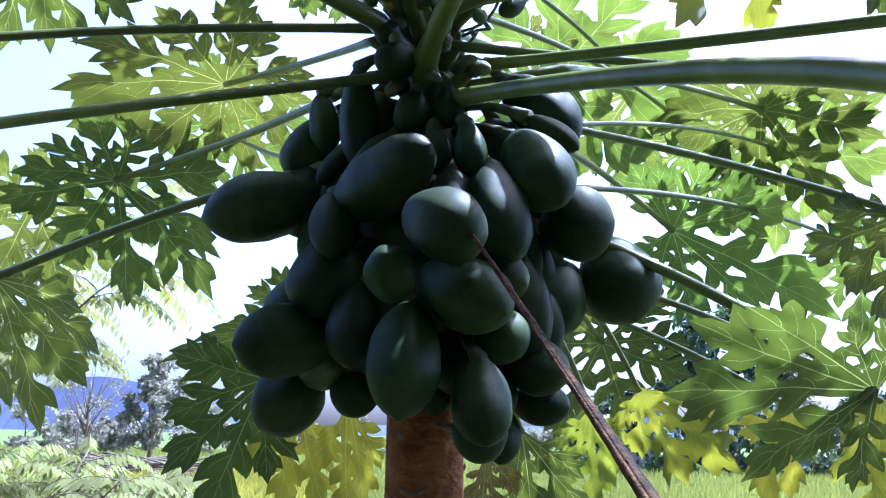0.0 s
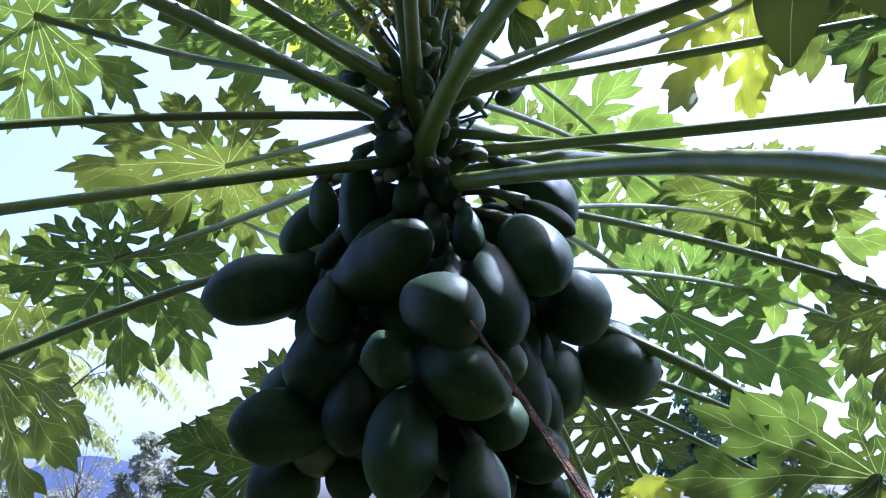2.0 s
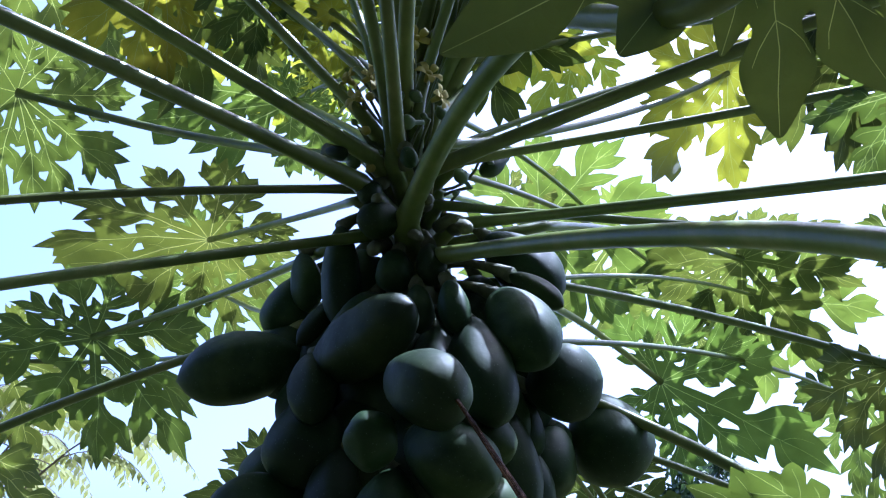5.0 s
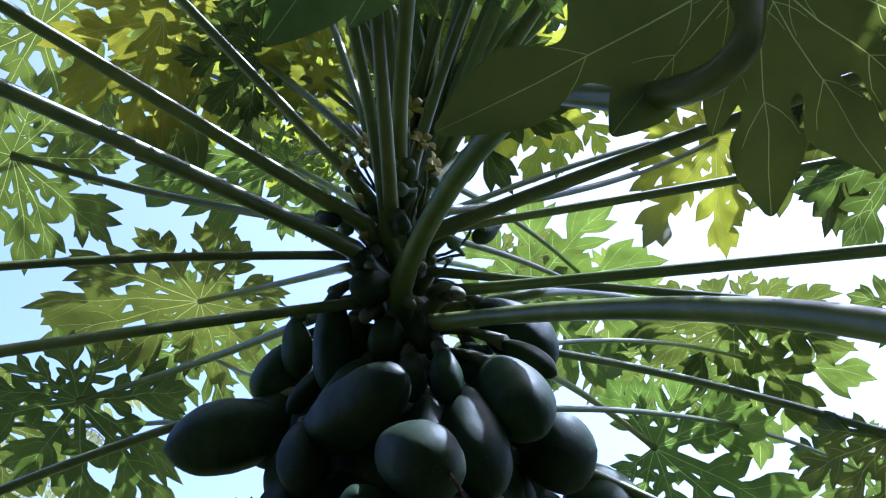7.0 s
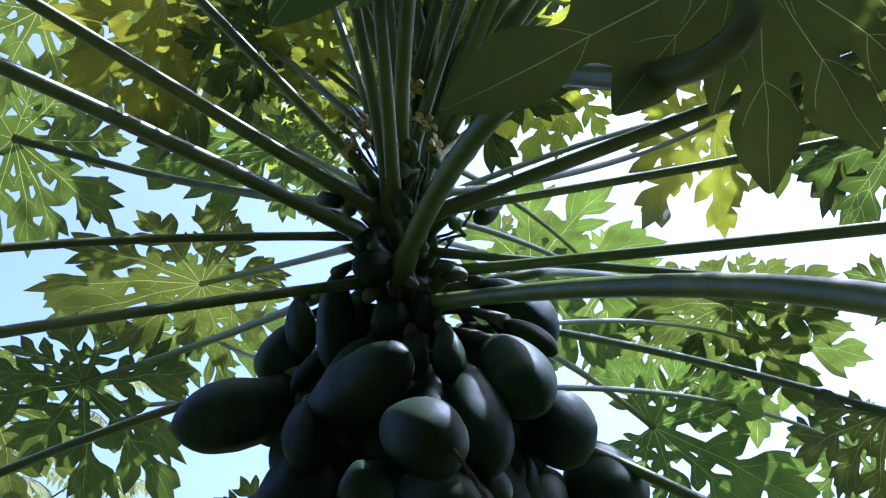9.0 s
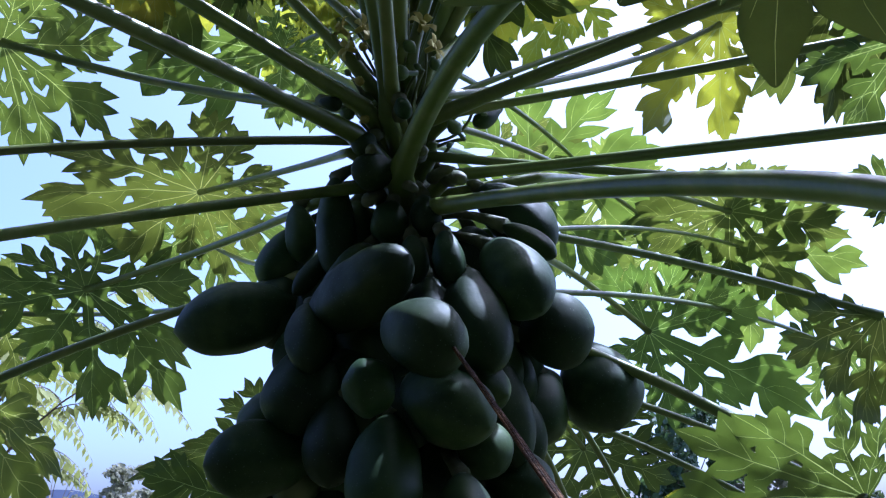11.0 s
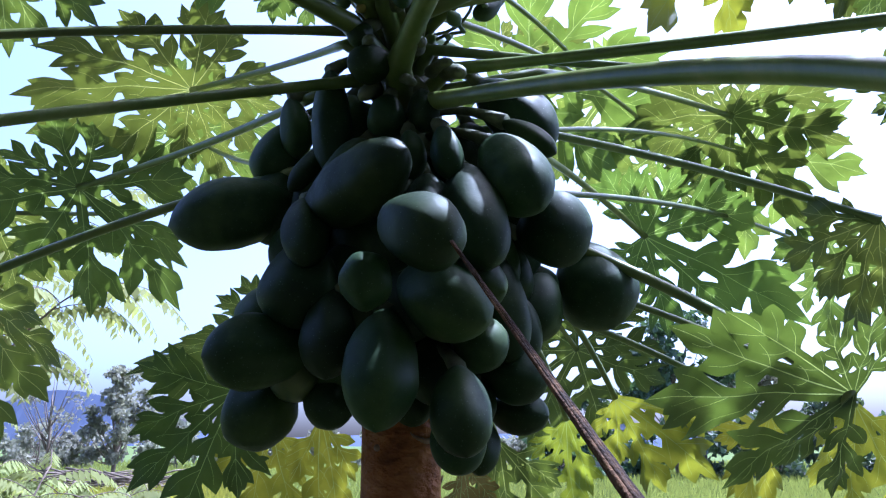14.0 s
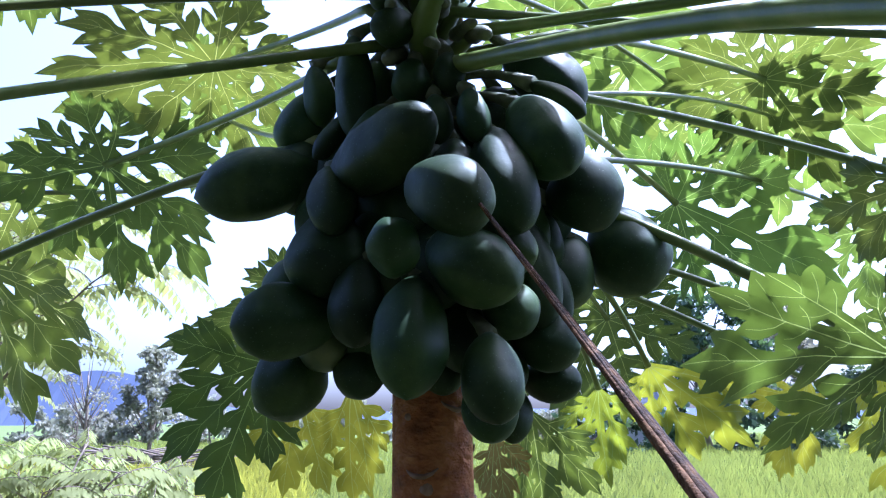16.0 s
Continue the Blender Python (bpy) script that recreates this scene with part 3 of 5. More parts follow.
papaya((-0.179, 1.330, 1.651), (-0.214, 1.280, 1.577), 0.082, tree, 21, FRUIT_YELLOW, 'green papaya fruit turning yellow at its tip', (-0.075, 1.376, 1.711))
papaya((-0.249, 1.400, 1.640), (-0.274, 1.320, 1.504), 0.119, tree, 22, None, '', (-0.080, 1.400, 1.700))
papaya((-0.137, 1.230, 1.733), (-0.137, 1.180, 1.596), 0.085, tree, 23, None, '', (-0.054, 1.351, 1.793))
papaya((-0.147, 1.340, 1.620), (-0.142, 1.300, 1.529), 0.077, tree, 24, None, '', (-0.074, 1.374, 1.680))
papaya((-0.050, 1.180, 1.697), (-0.061, 1.110, 1.522), 0.105, tree, 25, None, '', (-0.028, 1.341, 1.757))
papaya((0.028, 1.280, 1.685), (0.015, 1.240, 1.563), 0.072, tree, 26, None, '', (0.002, 1.344, 1.745))
papaya((0.051, 1.170, 1.613), (0.059, 1.100, 1.490), 0.084, tree, 27, None, '', (-0.002, 1.343, 1.673))
papaya((0.052, 1.280, 1.558), (0.059, 1.220, 1.465), 0.081, tree, 28, None, '', (0.011, 1.349, 1.618))
papaya((0.061, 1.240, 1.692), (0.105, 1.180, 1.617), 0.082, tree, 29, None, '', (0.007, 1.346, 1.752))
papaya((0.093, 1.310, 1.626), (0.190, 1.250, 1.597), 0.087, tree, 30, None, '', (0.027, 1.363, 1.686))
papaya((0.114, 1.370, 1.563), (0.201, 1.310, 1.549), 0.073, tree, 31, None, '', (0.039, 1.387, 1.623))
papaya((0.028, 1.190, 1.986), (0.043, 1.160, 1.891), 0.048, tree, 32, None, '', (-0.012, 1.347, 2.046))
papaya((-0.024, 1.220, 1.991), (-0.015, 1.200, 1.903), 0.048, tree, 33, None, '', (-0.026, 1.345, 2.051))
papaya((-0.055, 1.250, 2.063), (-0.063, 1.230, 1.984), 0.064, tree, 34, None, '', (-0.039, 1.348, 2.123))
papaya((-0.004, 1.250, 2.075), (0.003, 1.230, 1.994), 0.052, tree, 35, None, '', (-0.020, 1.349, 2.135))
papaya((-0.049, 1.240, 2.115), (-0.121, 1.200, 2.099), 0.065, tree, 36, None, '', (-0.038, 1.349, 2.175))
papaya((-0.019, 1.256, 1.789), (-0.028, 1.201, 1.654), 0.104, tree, 37, None, '', (-0.020, 1.340, 1.847))
papaya((-0.097, 1.290, 1.999), (-0.134, 1.215, 1.841), 0.101, tree, 38, None, '', (-0.054, 1.351, 2.053))
papaya((0.005, 1.275, 1.934), (0.019, 1.213, 1.796), 0.085, tree, 39, None, '', (-0.008, 1.341, 1.985))
papaya((-0.184, 1.357, 1.747), (-0.211, 1.308, 1.643), 0.104, tree, 40, None, '', (-0.078, 1.385, 1.807))
papaya((0.072, 1.344, 1.908), (0.140, 1.319, 1.738), 0.096, tree, 41, None, '', (0.031, 1.369, 1.951))
papaya((-0.034, 1.347, 1.605), (0.001, 1.301, 1.540), 0.065, tree, 42, None, '', (-0.034, 1.347, 1.627))
papaya((-0.090, 1.346, 1.831), (-0.094, 1.274, 1.686), 0.153, tree, 43, None, '', (-0.068, 1.363, 1.867))
papaya((-0.149, 1.389, 1.705), (-0.130, 1.303, 1.585), 0.141, tree, 44, None, '', (-0.080, 1.395, 1.757))
papaya((-0.035, 1.395, 1.705), (-0.025, 1.309, 1.584), 0.141, tree, 45, None, '', (-0.035, 1.395, 1.711))
papaya((0.061, 1.393, 1.704), (0.063, 1.306, 1.583), 0.132, tree, 46, None, '', (0.040, 1.395, 1.737))
papaya((-0.070, 1.323, 1.972), (-0.050, 1.280, 1.851), 0.114, tree, 47, None, '', (-0.053, 1.350, 2.009))
papaya((-0.155, 1.336, 1.849), (0.003, 1.276, 1.789), 0.141, tree, 48, None, '', (-0.074, 1.374, 1.908))
papaya((0.087, 1.428, 1.904), (0.197, 1.381, 1.798), 0.127, tree, 49, None, '', (0.038, 1.415, 1.948))
papaya((0.036, 1.344, 2.030), (0.099, 1.311, 1.937), 0.099, tree, 50, None, '', (0.022, 1.357, 2.062))
papaya((0.123, 1.414, 1.786), (0.174, 1.361, 1.632), 0.108, tree, 51, None, '', (0.040, 1.406, 1.844))
papaya((-0.233, 1.425, 1.781), (-0.278, 1.375, 1.666), 0.111, tree, 52, None, '', (-0.080, 1.407, 1.841))
papaya((0.139, 1.310, 2.281), (0.089, 1.285, 2.231), 0.036, tree, 53, None, 'small young green papaya fruit', (0.032, 1.370, 2.341))
papaya((-0.177, 1.173, 2.210), (-0.138, 1.161, 2.198), 0.025, tree, 54, None, 'small young green papaya fruit', (-0.054, 1.351, 2.270))
papaya((-0.045, 1.153, 2.206), (-0.030, 1.151, 2.168), 0.029, tree, 55, None, 'small young green papaya fruit', (-0.026, 1.340, 2.266))
papaya((-0.089, 1.216, 2.170), (-0.114, 1.198, 2.134), 0.043, tree, 56, None, 'small young green papaya fruit', (-0.041, 1.344, 2.230))
papaya((0.010, 1.260, 1.773), (0.119, 1.170, 1.723), 0.086, tree, 58, None, '', (-0.007, 1.341, 1.833))
papaya((0.094, 1.300, 1.603), (0.090, 1.250, 1.534), 0.052, tree, 59, None, '', (0.025, 1.360, 1.663))
papaya((0.103, 1.330, 1.543), (0.090, 1.290, 1.460), 0.055, tree, 60, None, '', (0.032, 1.370, 1.603))
papaya((-0.151, 1.330, 2.016), (-0.221, 1.300, 1.914), 0.041, tree, 61, None, '', (-0.079, 1.374, 2.076))
# fruit in the heart of the cluster
papaya((-0.247, 1.400, 1.986), (-0.258, 1.380, 1.841), 0.114, tree, 70, None, '', (-0.080, 1.400, 2.036))
papaya((-0.163, 1.360, 1.987), (-0.167, 1.340, 1.841), 0.119, tree, 71, None, '', (-0.078, 1.384, 2.037))
papaya((-0.199, 1.360, 1.886), (-0.192, 1.340, 1.755), 0.119, tree, 72, None, '', (-0.079, 1.387, 1.936))
papaya((0.191, 1.380, 1.956), (0.175, 1.360, 1.818), 0.121, tree, 73, None, '', (0.040, 1.394, 2.006))
papaya((0.130, 1.380, 1.863), (0.125, 1.360, 1.721), 0.121, tree, 74, None, '', (0.039, 1.392, 1.913))
papaya((0.223, 1.420, 1.803), (0.177, 1.400, 1.679), 0.106, tree, 75, None, '', (0.040, 1.405, 1.853))
papaya((-0.160, 1.380, 1.773), (-0.155, 1.360, 1.636), 0.121, tree, 76, None, '', (-0.079, 1.392, 1.823))
papaya((0.060, 1.360, 1.769), (0.067, 1.340, 1.634), 0.129, tree, 77, None, '', (0.034, 1.373, 1.819))
papaya((-0.073, 1.330, 1.878), (-0.070, 1.310, 1.740), 0.135, tree, 78, None, '', (-0.056, 1.352, 1.928))
papaya((0.081, 1.350, 2.057), (0.087, 1.330, 1.918), 0.109, tree, 79, None, '', (0.034, 1.373, 2.107))
papaya((-0.126, 1.360, 2.112), (-0.122, 1.340, 1.980), 0.083, tree, 80, None, '', (-0.076, 1.379, 2.162))
papaya((0.012, 1.360, 1.674), (0.021, 1.340, 1.561), 0.110, tree, 81, None, '', (0.012, 1.360, 1.724))
# leaf stalks and the leaves that they carry
stalk = petiole((-0.103, 1.192, 2.211), (-0.456, 0.852, 2.270), (-0.634, 0.575, 2.245), 0.0115, 0.0062, tree, None, '')
blade("leaf", (-0.634, 0.575, 2.245), (-0.756, 0.501, 2.229), (-0.302, 0.302, 0.905), stalk, 11, LEAF, '')
stalk = petiole((-0.120, 1.194, 2.163), (-0.437, 0.804, 2.135), (-0.584, 0.544, 2.073), 0.0123, 0.0074, tree, None, '')
blade("leaf", (-0.584, 0.544, 2.073), (-0.723, 0.517, 2.036), (-0.302, 0.302, 0.905), stalk, 12, LEAF, '')
stalk = petiole((-0.118, 1.244, 2.240), (-0.534, 1.576, 2.482), (-0.997, 1.639, 2.640), 0.0090, 0.0078, tree, None, '')
blade("leaf", (-0.997, 1.639, 2.640), (-0.992, 1.860, 2.373), (-0.102, 0.767, 0.634), stalk, 13, LEAF, '', rays=[(-157, 0.19), (-51, 0.24), (-19, 0.31), (6, 0.29), (23, 0.28), (44, 0.32), (85, 0.29), (127, 0.21), (156, 0.18)])
stalk = petiole((-0.122, 1.188, 2.293), (-0.304, 1.145, 2.478), (-0.554, 1.089, 2.736), 0.0089, 0.0084, tree, None, '')
blade("leaf", (-0.586, 1.363, 2.821), (-0.600, 1.566, 2.573), (-0.102, 0.767, 0.634), stalk, 14, LEAF_OLD_LIT, '', rays=[(-133, 0.17), (-79, 0.27), (-41, 0.29), (-20, 0.28), (-0, 0.30), (16, 0.20), (55, 0.13), (174, 0.18)])
stalk = petiole((-0.110, 1.257, 2.277), (-0.211, 1.526, 2.493), (-0.370, 1.817, 2.745), 0.0072, 0.0070, tree, None, '')
blade("leaf", (-0.370, 1.817, 2.745), (-0.643, 1.835, 2.691), (-0.103, 0.667, 0.738), stalk, 15, LEAF, '', rays=[(-119, 0.08), (-46, 0.23), (-17, 0.36), (-1, 0.42), (18, 0.31), (67, 0.22), (111, 0.24), (177, 0.11)])
stalk = petiole((-0.101, 1.192, 2.380), (-0.133, 1.274, 2.518), (-0.217, 1.389, 2.682), 0.0072, 0.0057, tree, None, '')
blade("leaf", (-0.217, 1.389, 2.682), (-0.384, 1.335, 2.680), (-0.204, 0.612, 0.764), stalk, 16, LEAF_OLD_LIT, '')
stalk = petiole((-0.101, 1.203, 2.363), (-0.231, 1.252, 2.527), (-0.383, 1.415, 2.766), 0.0072, 0.0060, tree, None, '')
blade("leaf", (-0.383, 1.415, 2.766), (-0.564, 1.408, 2.723), (-0.198, 0.642, 0.741), stalk, 17, LEAF, '')
stalk = petiole((-0.101, 1.186, 2.388), (-0.197, 1.231, 2.712), (-0.280, 1.351, 3.002), 0.0072, 0.0064, tree, None, '')
blade("leaf", (-0.280, 1.351, 3.002), (-0.373, 1.529, 2.779), (-0.108, 0.755, 0.647), stalk, 18, LEAF, '')
stalk = petiole((-0.106, 1.253, 2.181), (-0.527, 1.105, 2.089), (-0.796, 0.894, 1.936), 0.0074, 0.0062, tree, None, '')
blade("leaf", (-0.796, 0.894, 1.936), (-1.003, 0.900, 1.887), (-0.199, 0.398, 0.896), stalk, 21, LEAF, '')
stalk = petiole((-0.103, 1.270, 2.100), (-0.486, 1.058, 1.943), (-0.693, 0.830, 1.794), 0.0088, 0.0078, tree, None, '')
blade("leaf", (-0.693, 0.830, 1.794), (-0.881, 0.846, 1.745), (-0.199, 0.398, 0.896), stalk, 22, LEAF, '')
stalk = petiole((-0.136, 1.290, 2.177), (-0.361, 1.808, 2.385), (-0.700, 2.321, 2.562), 0.0070, 0.0073, tree, None, '')
blade("leaf", (-0.700, 2.321, 2.562), (-1.195, 2.406, 2.506), (0.000, 0.552, 0.834), stalk, 23, LEAF, '', rays=[(-173, 0.31), (-119, 0.33), (-74, 0.32), (-38, 0.43), (-15, 0.50), (3, 0.49), (27, 0.36), (84, 0.31), (154, 0.28)])
stalk = petiole((-0.187, 1.326, 2.097), (-0.511, 1.806, 2.185), (-0.935, 2.156, 2.190), 0.0080, 0.0076, tree, None, '')
blade("leaf", (-0.935, 2.156, 2.190), (-1.236, 2.356, 2.012), (0.050, 0.706, 0.706), stalk, 24, LEAF, '', rays=[(-163, 0.25), (-125, 0.24), (-85, 0.22), (-29, 0.34), (11, 0.35), (44, 0.40), (82, 0.42), (103, 0.36), (146, 0.34)])
stalk = petiole((-0.229, 1.372, 1.971), (-0.521, 1.408, 1.887), (-0.787, 1.370, 1.755), 0.0080, 0.0077, tree, None, '')
blade("leaf", (-0.787, 1.370, 1.755), (-0.707, 1.469, 1.502), (0.151, 0.903, 0.402), stalk, 25, LEAF, '', droop=0.1, rays=[(-50, 0.21), (-21, 0.30), (1, 0.28), (22, 0.25), (51, 0.25), (66, 0.19)])
stalk = petiole((-0.172, 1.380, 2.026), (-0.464, 2.071, 2.241), (-0.819, 2.677, 2.571), 0.0061, 0.0073, tree, None, '')
blade("leaf", (-0.819, 2.677, 2.571), (-0.506, 2.798, 2.450), (0.000, 0.707, 0.707), stalk, 26, LEAF, '')
stalk = petiole((-0.183, 1.393, 1.989), (-0.768, 2.334, 2.181), (-1.445, 2.690, 2.272), 0.0061, 0.0077, tree, None, '')
blade("leaf", (-1.445, 2.690, 2.272), (-1.426, 2.969, 1.993), (0.000, 0.707, 0.707), stalk, 27, LEAF, '')
stalk = petiole((-0.157, 1.454, 1.787), (-0.228, 1.614, 1.764), (-0.313, 1.758, 1.740), 0.0071, 0.0062, tree, None, '')
blade("leaf", (-0.301, 1.760, 1.740), (-0.572, 1.801, 1.686), (0.000, 0.800, 0.600), stalk, 28, LEAF, '', lobes=7, rays=[(-74, 0.16), (-53, 0.16), (-15, 0.18), (-8, 0.25), (2, 0.32), (13, 0.32)])
stalk = petiole((-0.137, 1.479, 1.638), (-0.244, 1.540, 1.651), (-0.352, 1.600, 1.605), 0.0072, 0.0055, tree)
blade("leaf", (-0.352, 1.600, 1.605), (-0.503, 1.674, 1.333), (-0.200, 0.911, 0.360), stalk, 29, LEAF, '', droop=0.08, rays=[(-79, 0.19), (-46, 0.21), (-19, 0.26), (3, 0.32), (25, 0.22)])
stalk = petiole((-0.128, 1.502, 1.619), (-0.218, 1.626, 1.618), (-0.309, 1.750, 1.556), 0.0072, 0.0055, tree)
blade("leaf", (-0.309, 1.750, 1.556), (-0.335, 1.836, 1.334), (-0.103, 0.924, 0.369), stalk, 30, LEAF_OLD_LIT, '', droop=0.08, rays=[(-35, 0.17), (-9, 0.23), (14, 0.23), (36, 0.17)])
stalk = petiole((-0.108, 1.505, 1.599), (-0.152, 1.583, 1.607), (-0.195, 1.660, 1.555), 0.0072, 0.0055, tree)
blade("leaf", (-0.195, 1.660, 1.555), (-0.216, 1.745, 1.336), (-0.103, 0.924, 0.369), stalk, 31, LEAF_OLD_LIT, '', droop=0.08, rays=[(-17, 0.14), (0, 0.24), (19, 0.22), (36, 0.15)])
stalk = petiole((-0.008, 1.242, 2.212), (0.460, 0.905, 2.234), (0.707, 0.592, 2.151), 0.0119, 0.0066, tree, None, '')
blade("leaf", (0.707, 0.592, 2.151), (0.847, 0.528, 2.125), (0.302, 0.302, 0.905), stalk, 41, LEAF, '')
stalk = petiole((0.053, 1.267, 2.247), (0.457, 1.220, 2.305), (0.856, 1.108, 2.332), 0.0076, 0.0079, tree, None, '')
blade("leaf", (0.822, 1.140, 2.324), (0.701, 1.216, 2.217), (0.101, 0.858, 0.504), stalk, 42, LEAF, '', rays=[(-58, 0.15), (-36, 0.16), (-27, 0.22), (5, 0.19), (18, 0.19), (48, 0.18)])
stalk = petiole((0.012, 1.254, 2.271), (0.409, 1.575, 2.541), (0.783, 1.765, 2.807), 0.0071, 0.0057, tree, None, '')
blade("leaf", (0.783, 1.765, 2.807), (0.792, 1.933, 2.520), (0.101, 0.858, 0.504), stalk, 43, LEAF_OLD_LIT, '', rays=[(-149, 0.21), (-63, 0.28), (-38, 0.36), (-33, 0.21), (-0, 0.32), (22, 0.23), (94, 0.13), (169, 0.23)])
stalk = petiole((0.011, 1.225, 2.319), (0.173, 1.537, 2.662), (0.421, 1.865, 3.008), 0.0061, 0.0059, tree, None, '')
blade("leaf", (0.421, 1.865, 3.008), (0.271, 1.987, 2.801), (0.000, 0.862, 0.507), stalk, 44, LEAF_OLD_LIT, '', rays=[(-174, 0.13), (-104, 0.18), (-23, 0.29), (0, 0.28), (16, 0.23), (39, 0.17), (72, 0.19), (120, 0.16)])
stalk = petiole((-0.029, 1.225, 2.318), (0.011, 1.341, 2.603), (0.066, 1.469, 2.911), 0.0081, 0.0071, tree, None, '')
blade("leaf", (0.066, 1.469, 2.911), (0.331, 1.497, 2.879), (0.000, 0.756, 0.655), stalk, 45, LEAF, '')
stalk = petiole((0.013, 1.295, 2.195), (0.109, 1.887, 2.481), (0.243, 2.605, 2.818), 0.0061, 0.0072, tree, None, '')
blade("leaf", (0.243, 2.605, 2.818), (0.607, 2.504, 2.935), (0.000, 0.756, 0.655), stalk, 46, LEAF, '', rays=[(-40, 0.14), (-17, 0.32), (-1, 0.35), (19, 0.27), (41, 0.17)])
stalk = petiole((0.042, 1.265, 2.120), (0.466, 0.946, 2.023), (0.669, 0.652, 1.915), 0.0088, 0.0078, tree, None, '')
blade("leaf", (0.669, 0.652, 1.915), (0.820, 0.604, 1.881), (0.302, 0.302, 0.905), stalk, 47, LEAF, '')
stalk = petiole((0.013, 1.287, 2.168), (0.371, 1.189, 2.089), (0.699, 1.016, 1.978), 0.0080, 0.0060, tree, None, '')
blade("leaf", (0.699, 1.016, 1.978), (0.626, 1.053, 1.929), (0.101, 0.858, 0.504), stalk, 48, LEAF, '', rays=[(-101, 0.08), (-56, 0.12), (-21, 0.09), (28, 0.07), (89, 0.07)])
stalk = petiole((-0.006, 1.270, 2.059), (0.287, 0.695, 1.841), (0.363, 0.408, 1.654), 0.0125, 0.0128, tree, None, '')
blade("leaf", (0.363, 0.408, 1.654), (0.501, 0.394, 1.612), (0.302, 0.302, 0.905), stalk, 49, LEAF, '')
stalk = petiole((0.203, 1.327, 2.147), (0.571, 1.958, 2.422), (1.020, 2.429, 2.552), 0.0072, 0.0079, tree, None, '')
blade("leaf", (1.020, 2.429, 2.552), (1.436, 2.478, 2.519), (0.000, 0.552, 0.834), stalk, 50, LEAF, '', rays=[(-175, 0.39), (-110, 0.32), (-70, 0.38), (-38, 0.48), (-1, 0.42), (36, 0.34), (92, 0.22), (137, 0.26), (161, 0.35)])
stalk = petiole((0.146, 1.342, 2.134), (0.303, 2.008, 2.448), (0.366, 2.450, 2.674), 0.0061, 0.0067, tree, None, '')
blade("leaf", (0.366, 2.450, 2.674), (0.809, 2.544, 2.566), (0.000, 0.756, 0.655), stalk, 51, LEAF, '')
stalk = petiole((0.166, 1.364, 2.059), (0.568, 1.548, 2.052), (0.963, 1.611, 1.966), 0.0071, 0.0087, tree, None, '')
blade("leaf", (0.963, 1.611, 1.966), (0.767, 1.703, 1.809), (0.000, 0.862, 0.507), stalk, 52, LEAF, '', rays=[(-44, 0.18), (-23, 0.23), (6, 0.21), (38, 0.25), (60, 0.23), (87, 0.16)])
stalk = petiole((0.197, 1.384, 2.025), (0.401, 1.854, 2.112), (0.662, 2.273, 2.101), 0.0067, 0.0076, tree, None, '')
blade("leaf", (0.662, 2.273, 2.101), (1.118, 2.384, 1.937), (0.050, 0.755, 0.654), stalk, 53, LEAF, '', rays=[(-111, 0.16), (-43, 0.32), (-19, 0.36), (-1, 0.53), (39, 0.34), (57, 0.30), (138, 0.24), (150, 0.28)])
stalk = petiole((0.167, 1.421, 1.901), (0.499, 1.355, 1.725), (0.659, 1.254, 1.575), 0.0086, 0.0117, tree, None, '')
blade("leaf", (0.665, 1.250, 1.581), (0.454, 1.299, 1.452), (-0.153, 0.814, 0.560), stalk, 55, LEAF, '', droop=0.03, slim=0.9, rays=[(-151, 0.14), (-88, 0.17), (-68, 0.28), (-51, 0.34), (-38, 0.36), (1, 0.25), (15, 0.17), (59, 0.2)])
stalk = petiole((0.206, 1.498, 1.825), (0.313, 1.624, 1.744), (0.420, 1.750, 1.604), 0.0072, 0.0055, tree)
blade("leaf", (0.420, 1.750, 1.604), (0.546, 1.840, 1.413), (-0.103, 0.924, 0.369), stalk, 56, LEAF_OLD_LIT, '', droop=0.08, rays=[(-58, 0.1), (-24, 0.15), (0, 0.24), (24, 0.28), (46, 0.24)])
stalk = petiole((0.175, 1.502, 1.826), (0.518, 1.551, 1.735), (0.860, 1.600, 1.583), 0.0072, 0.0055, tree)
blade("leaf", (0.860, 1.600, 1.583), (0.847, 1.689, 1.357), (-0.103, 0.924, 0.369), stalk, 57, LEAF_OLD_LIT, '', droop=0.08, rays=[(-50, 0.12), (-20, 0.19), (5, 0.27), (32, 0.28), (54, 0.2)])
stalk = petiole((0.174, 1.519, 1.744), (0.253, 1.684, 1.683), (0.332, 1.850, 1.562), 0.0072, 0.0055, tree)
blade("leaf", (0.332, 1.850, 1.562), (0.342, 1.931, 1.363), (-0.103, 0.924, 0.369), stalk, 58, LEAF_OLD_LIT, '', droop=0.08, rays=[(-42, 0.12), (-15, 0.18), (0, 0.22), (22, 0.19), (44, 0.12)])
stalk = petiole((0.056, 1.503, 1.638), (0.109, 1.601, 1.605), (0.163, 1.700, 1.511), 0.0072, 0.0055, tree)
blade("leaf", (0.163, 1.700, 1.511), (0.203, 1.776, 1.299), (0.100, 0.931, 0.350), stalk, 59, LEAF, '', droop=0.08, rays=[(-28, 0.13), (-15, 0.21), (0, 0.23), (26, 0.22), (43, 0.16)])
stalk = petiole((0.035, 1.506, 1.618), (0.091, 1.597, 1.562), (0.087, 1.648, 1.466), 0.0067, 0.0051, tree, None, '')
blade("leaf", (0.087, 1.648, 1.466), (0.120, 1.699, 1.324), (0.101, 0.930, 0.354), stalk, 60, LEAF_DRY, 'withered brown and yellow papaya leaf', droop=0.2, rays=[(-28, 0.11), (-15, 0.18), (0, 0.15), (34, 0.10)])
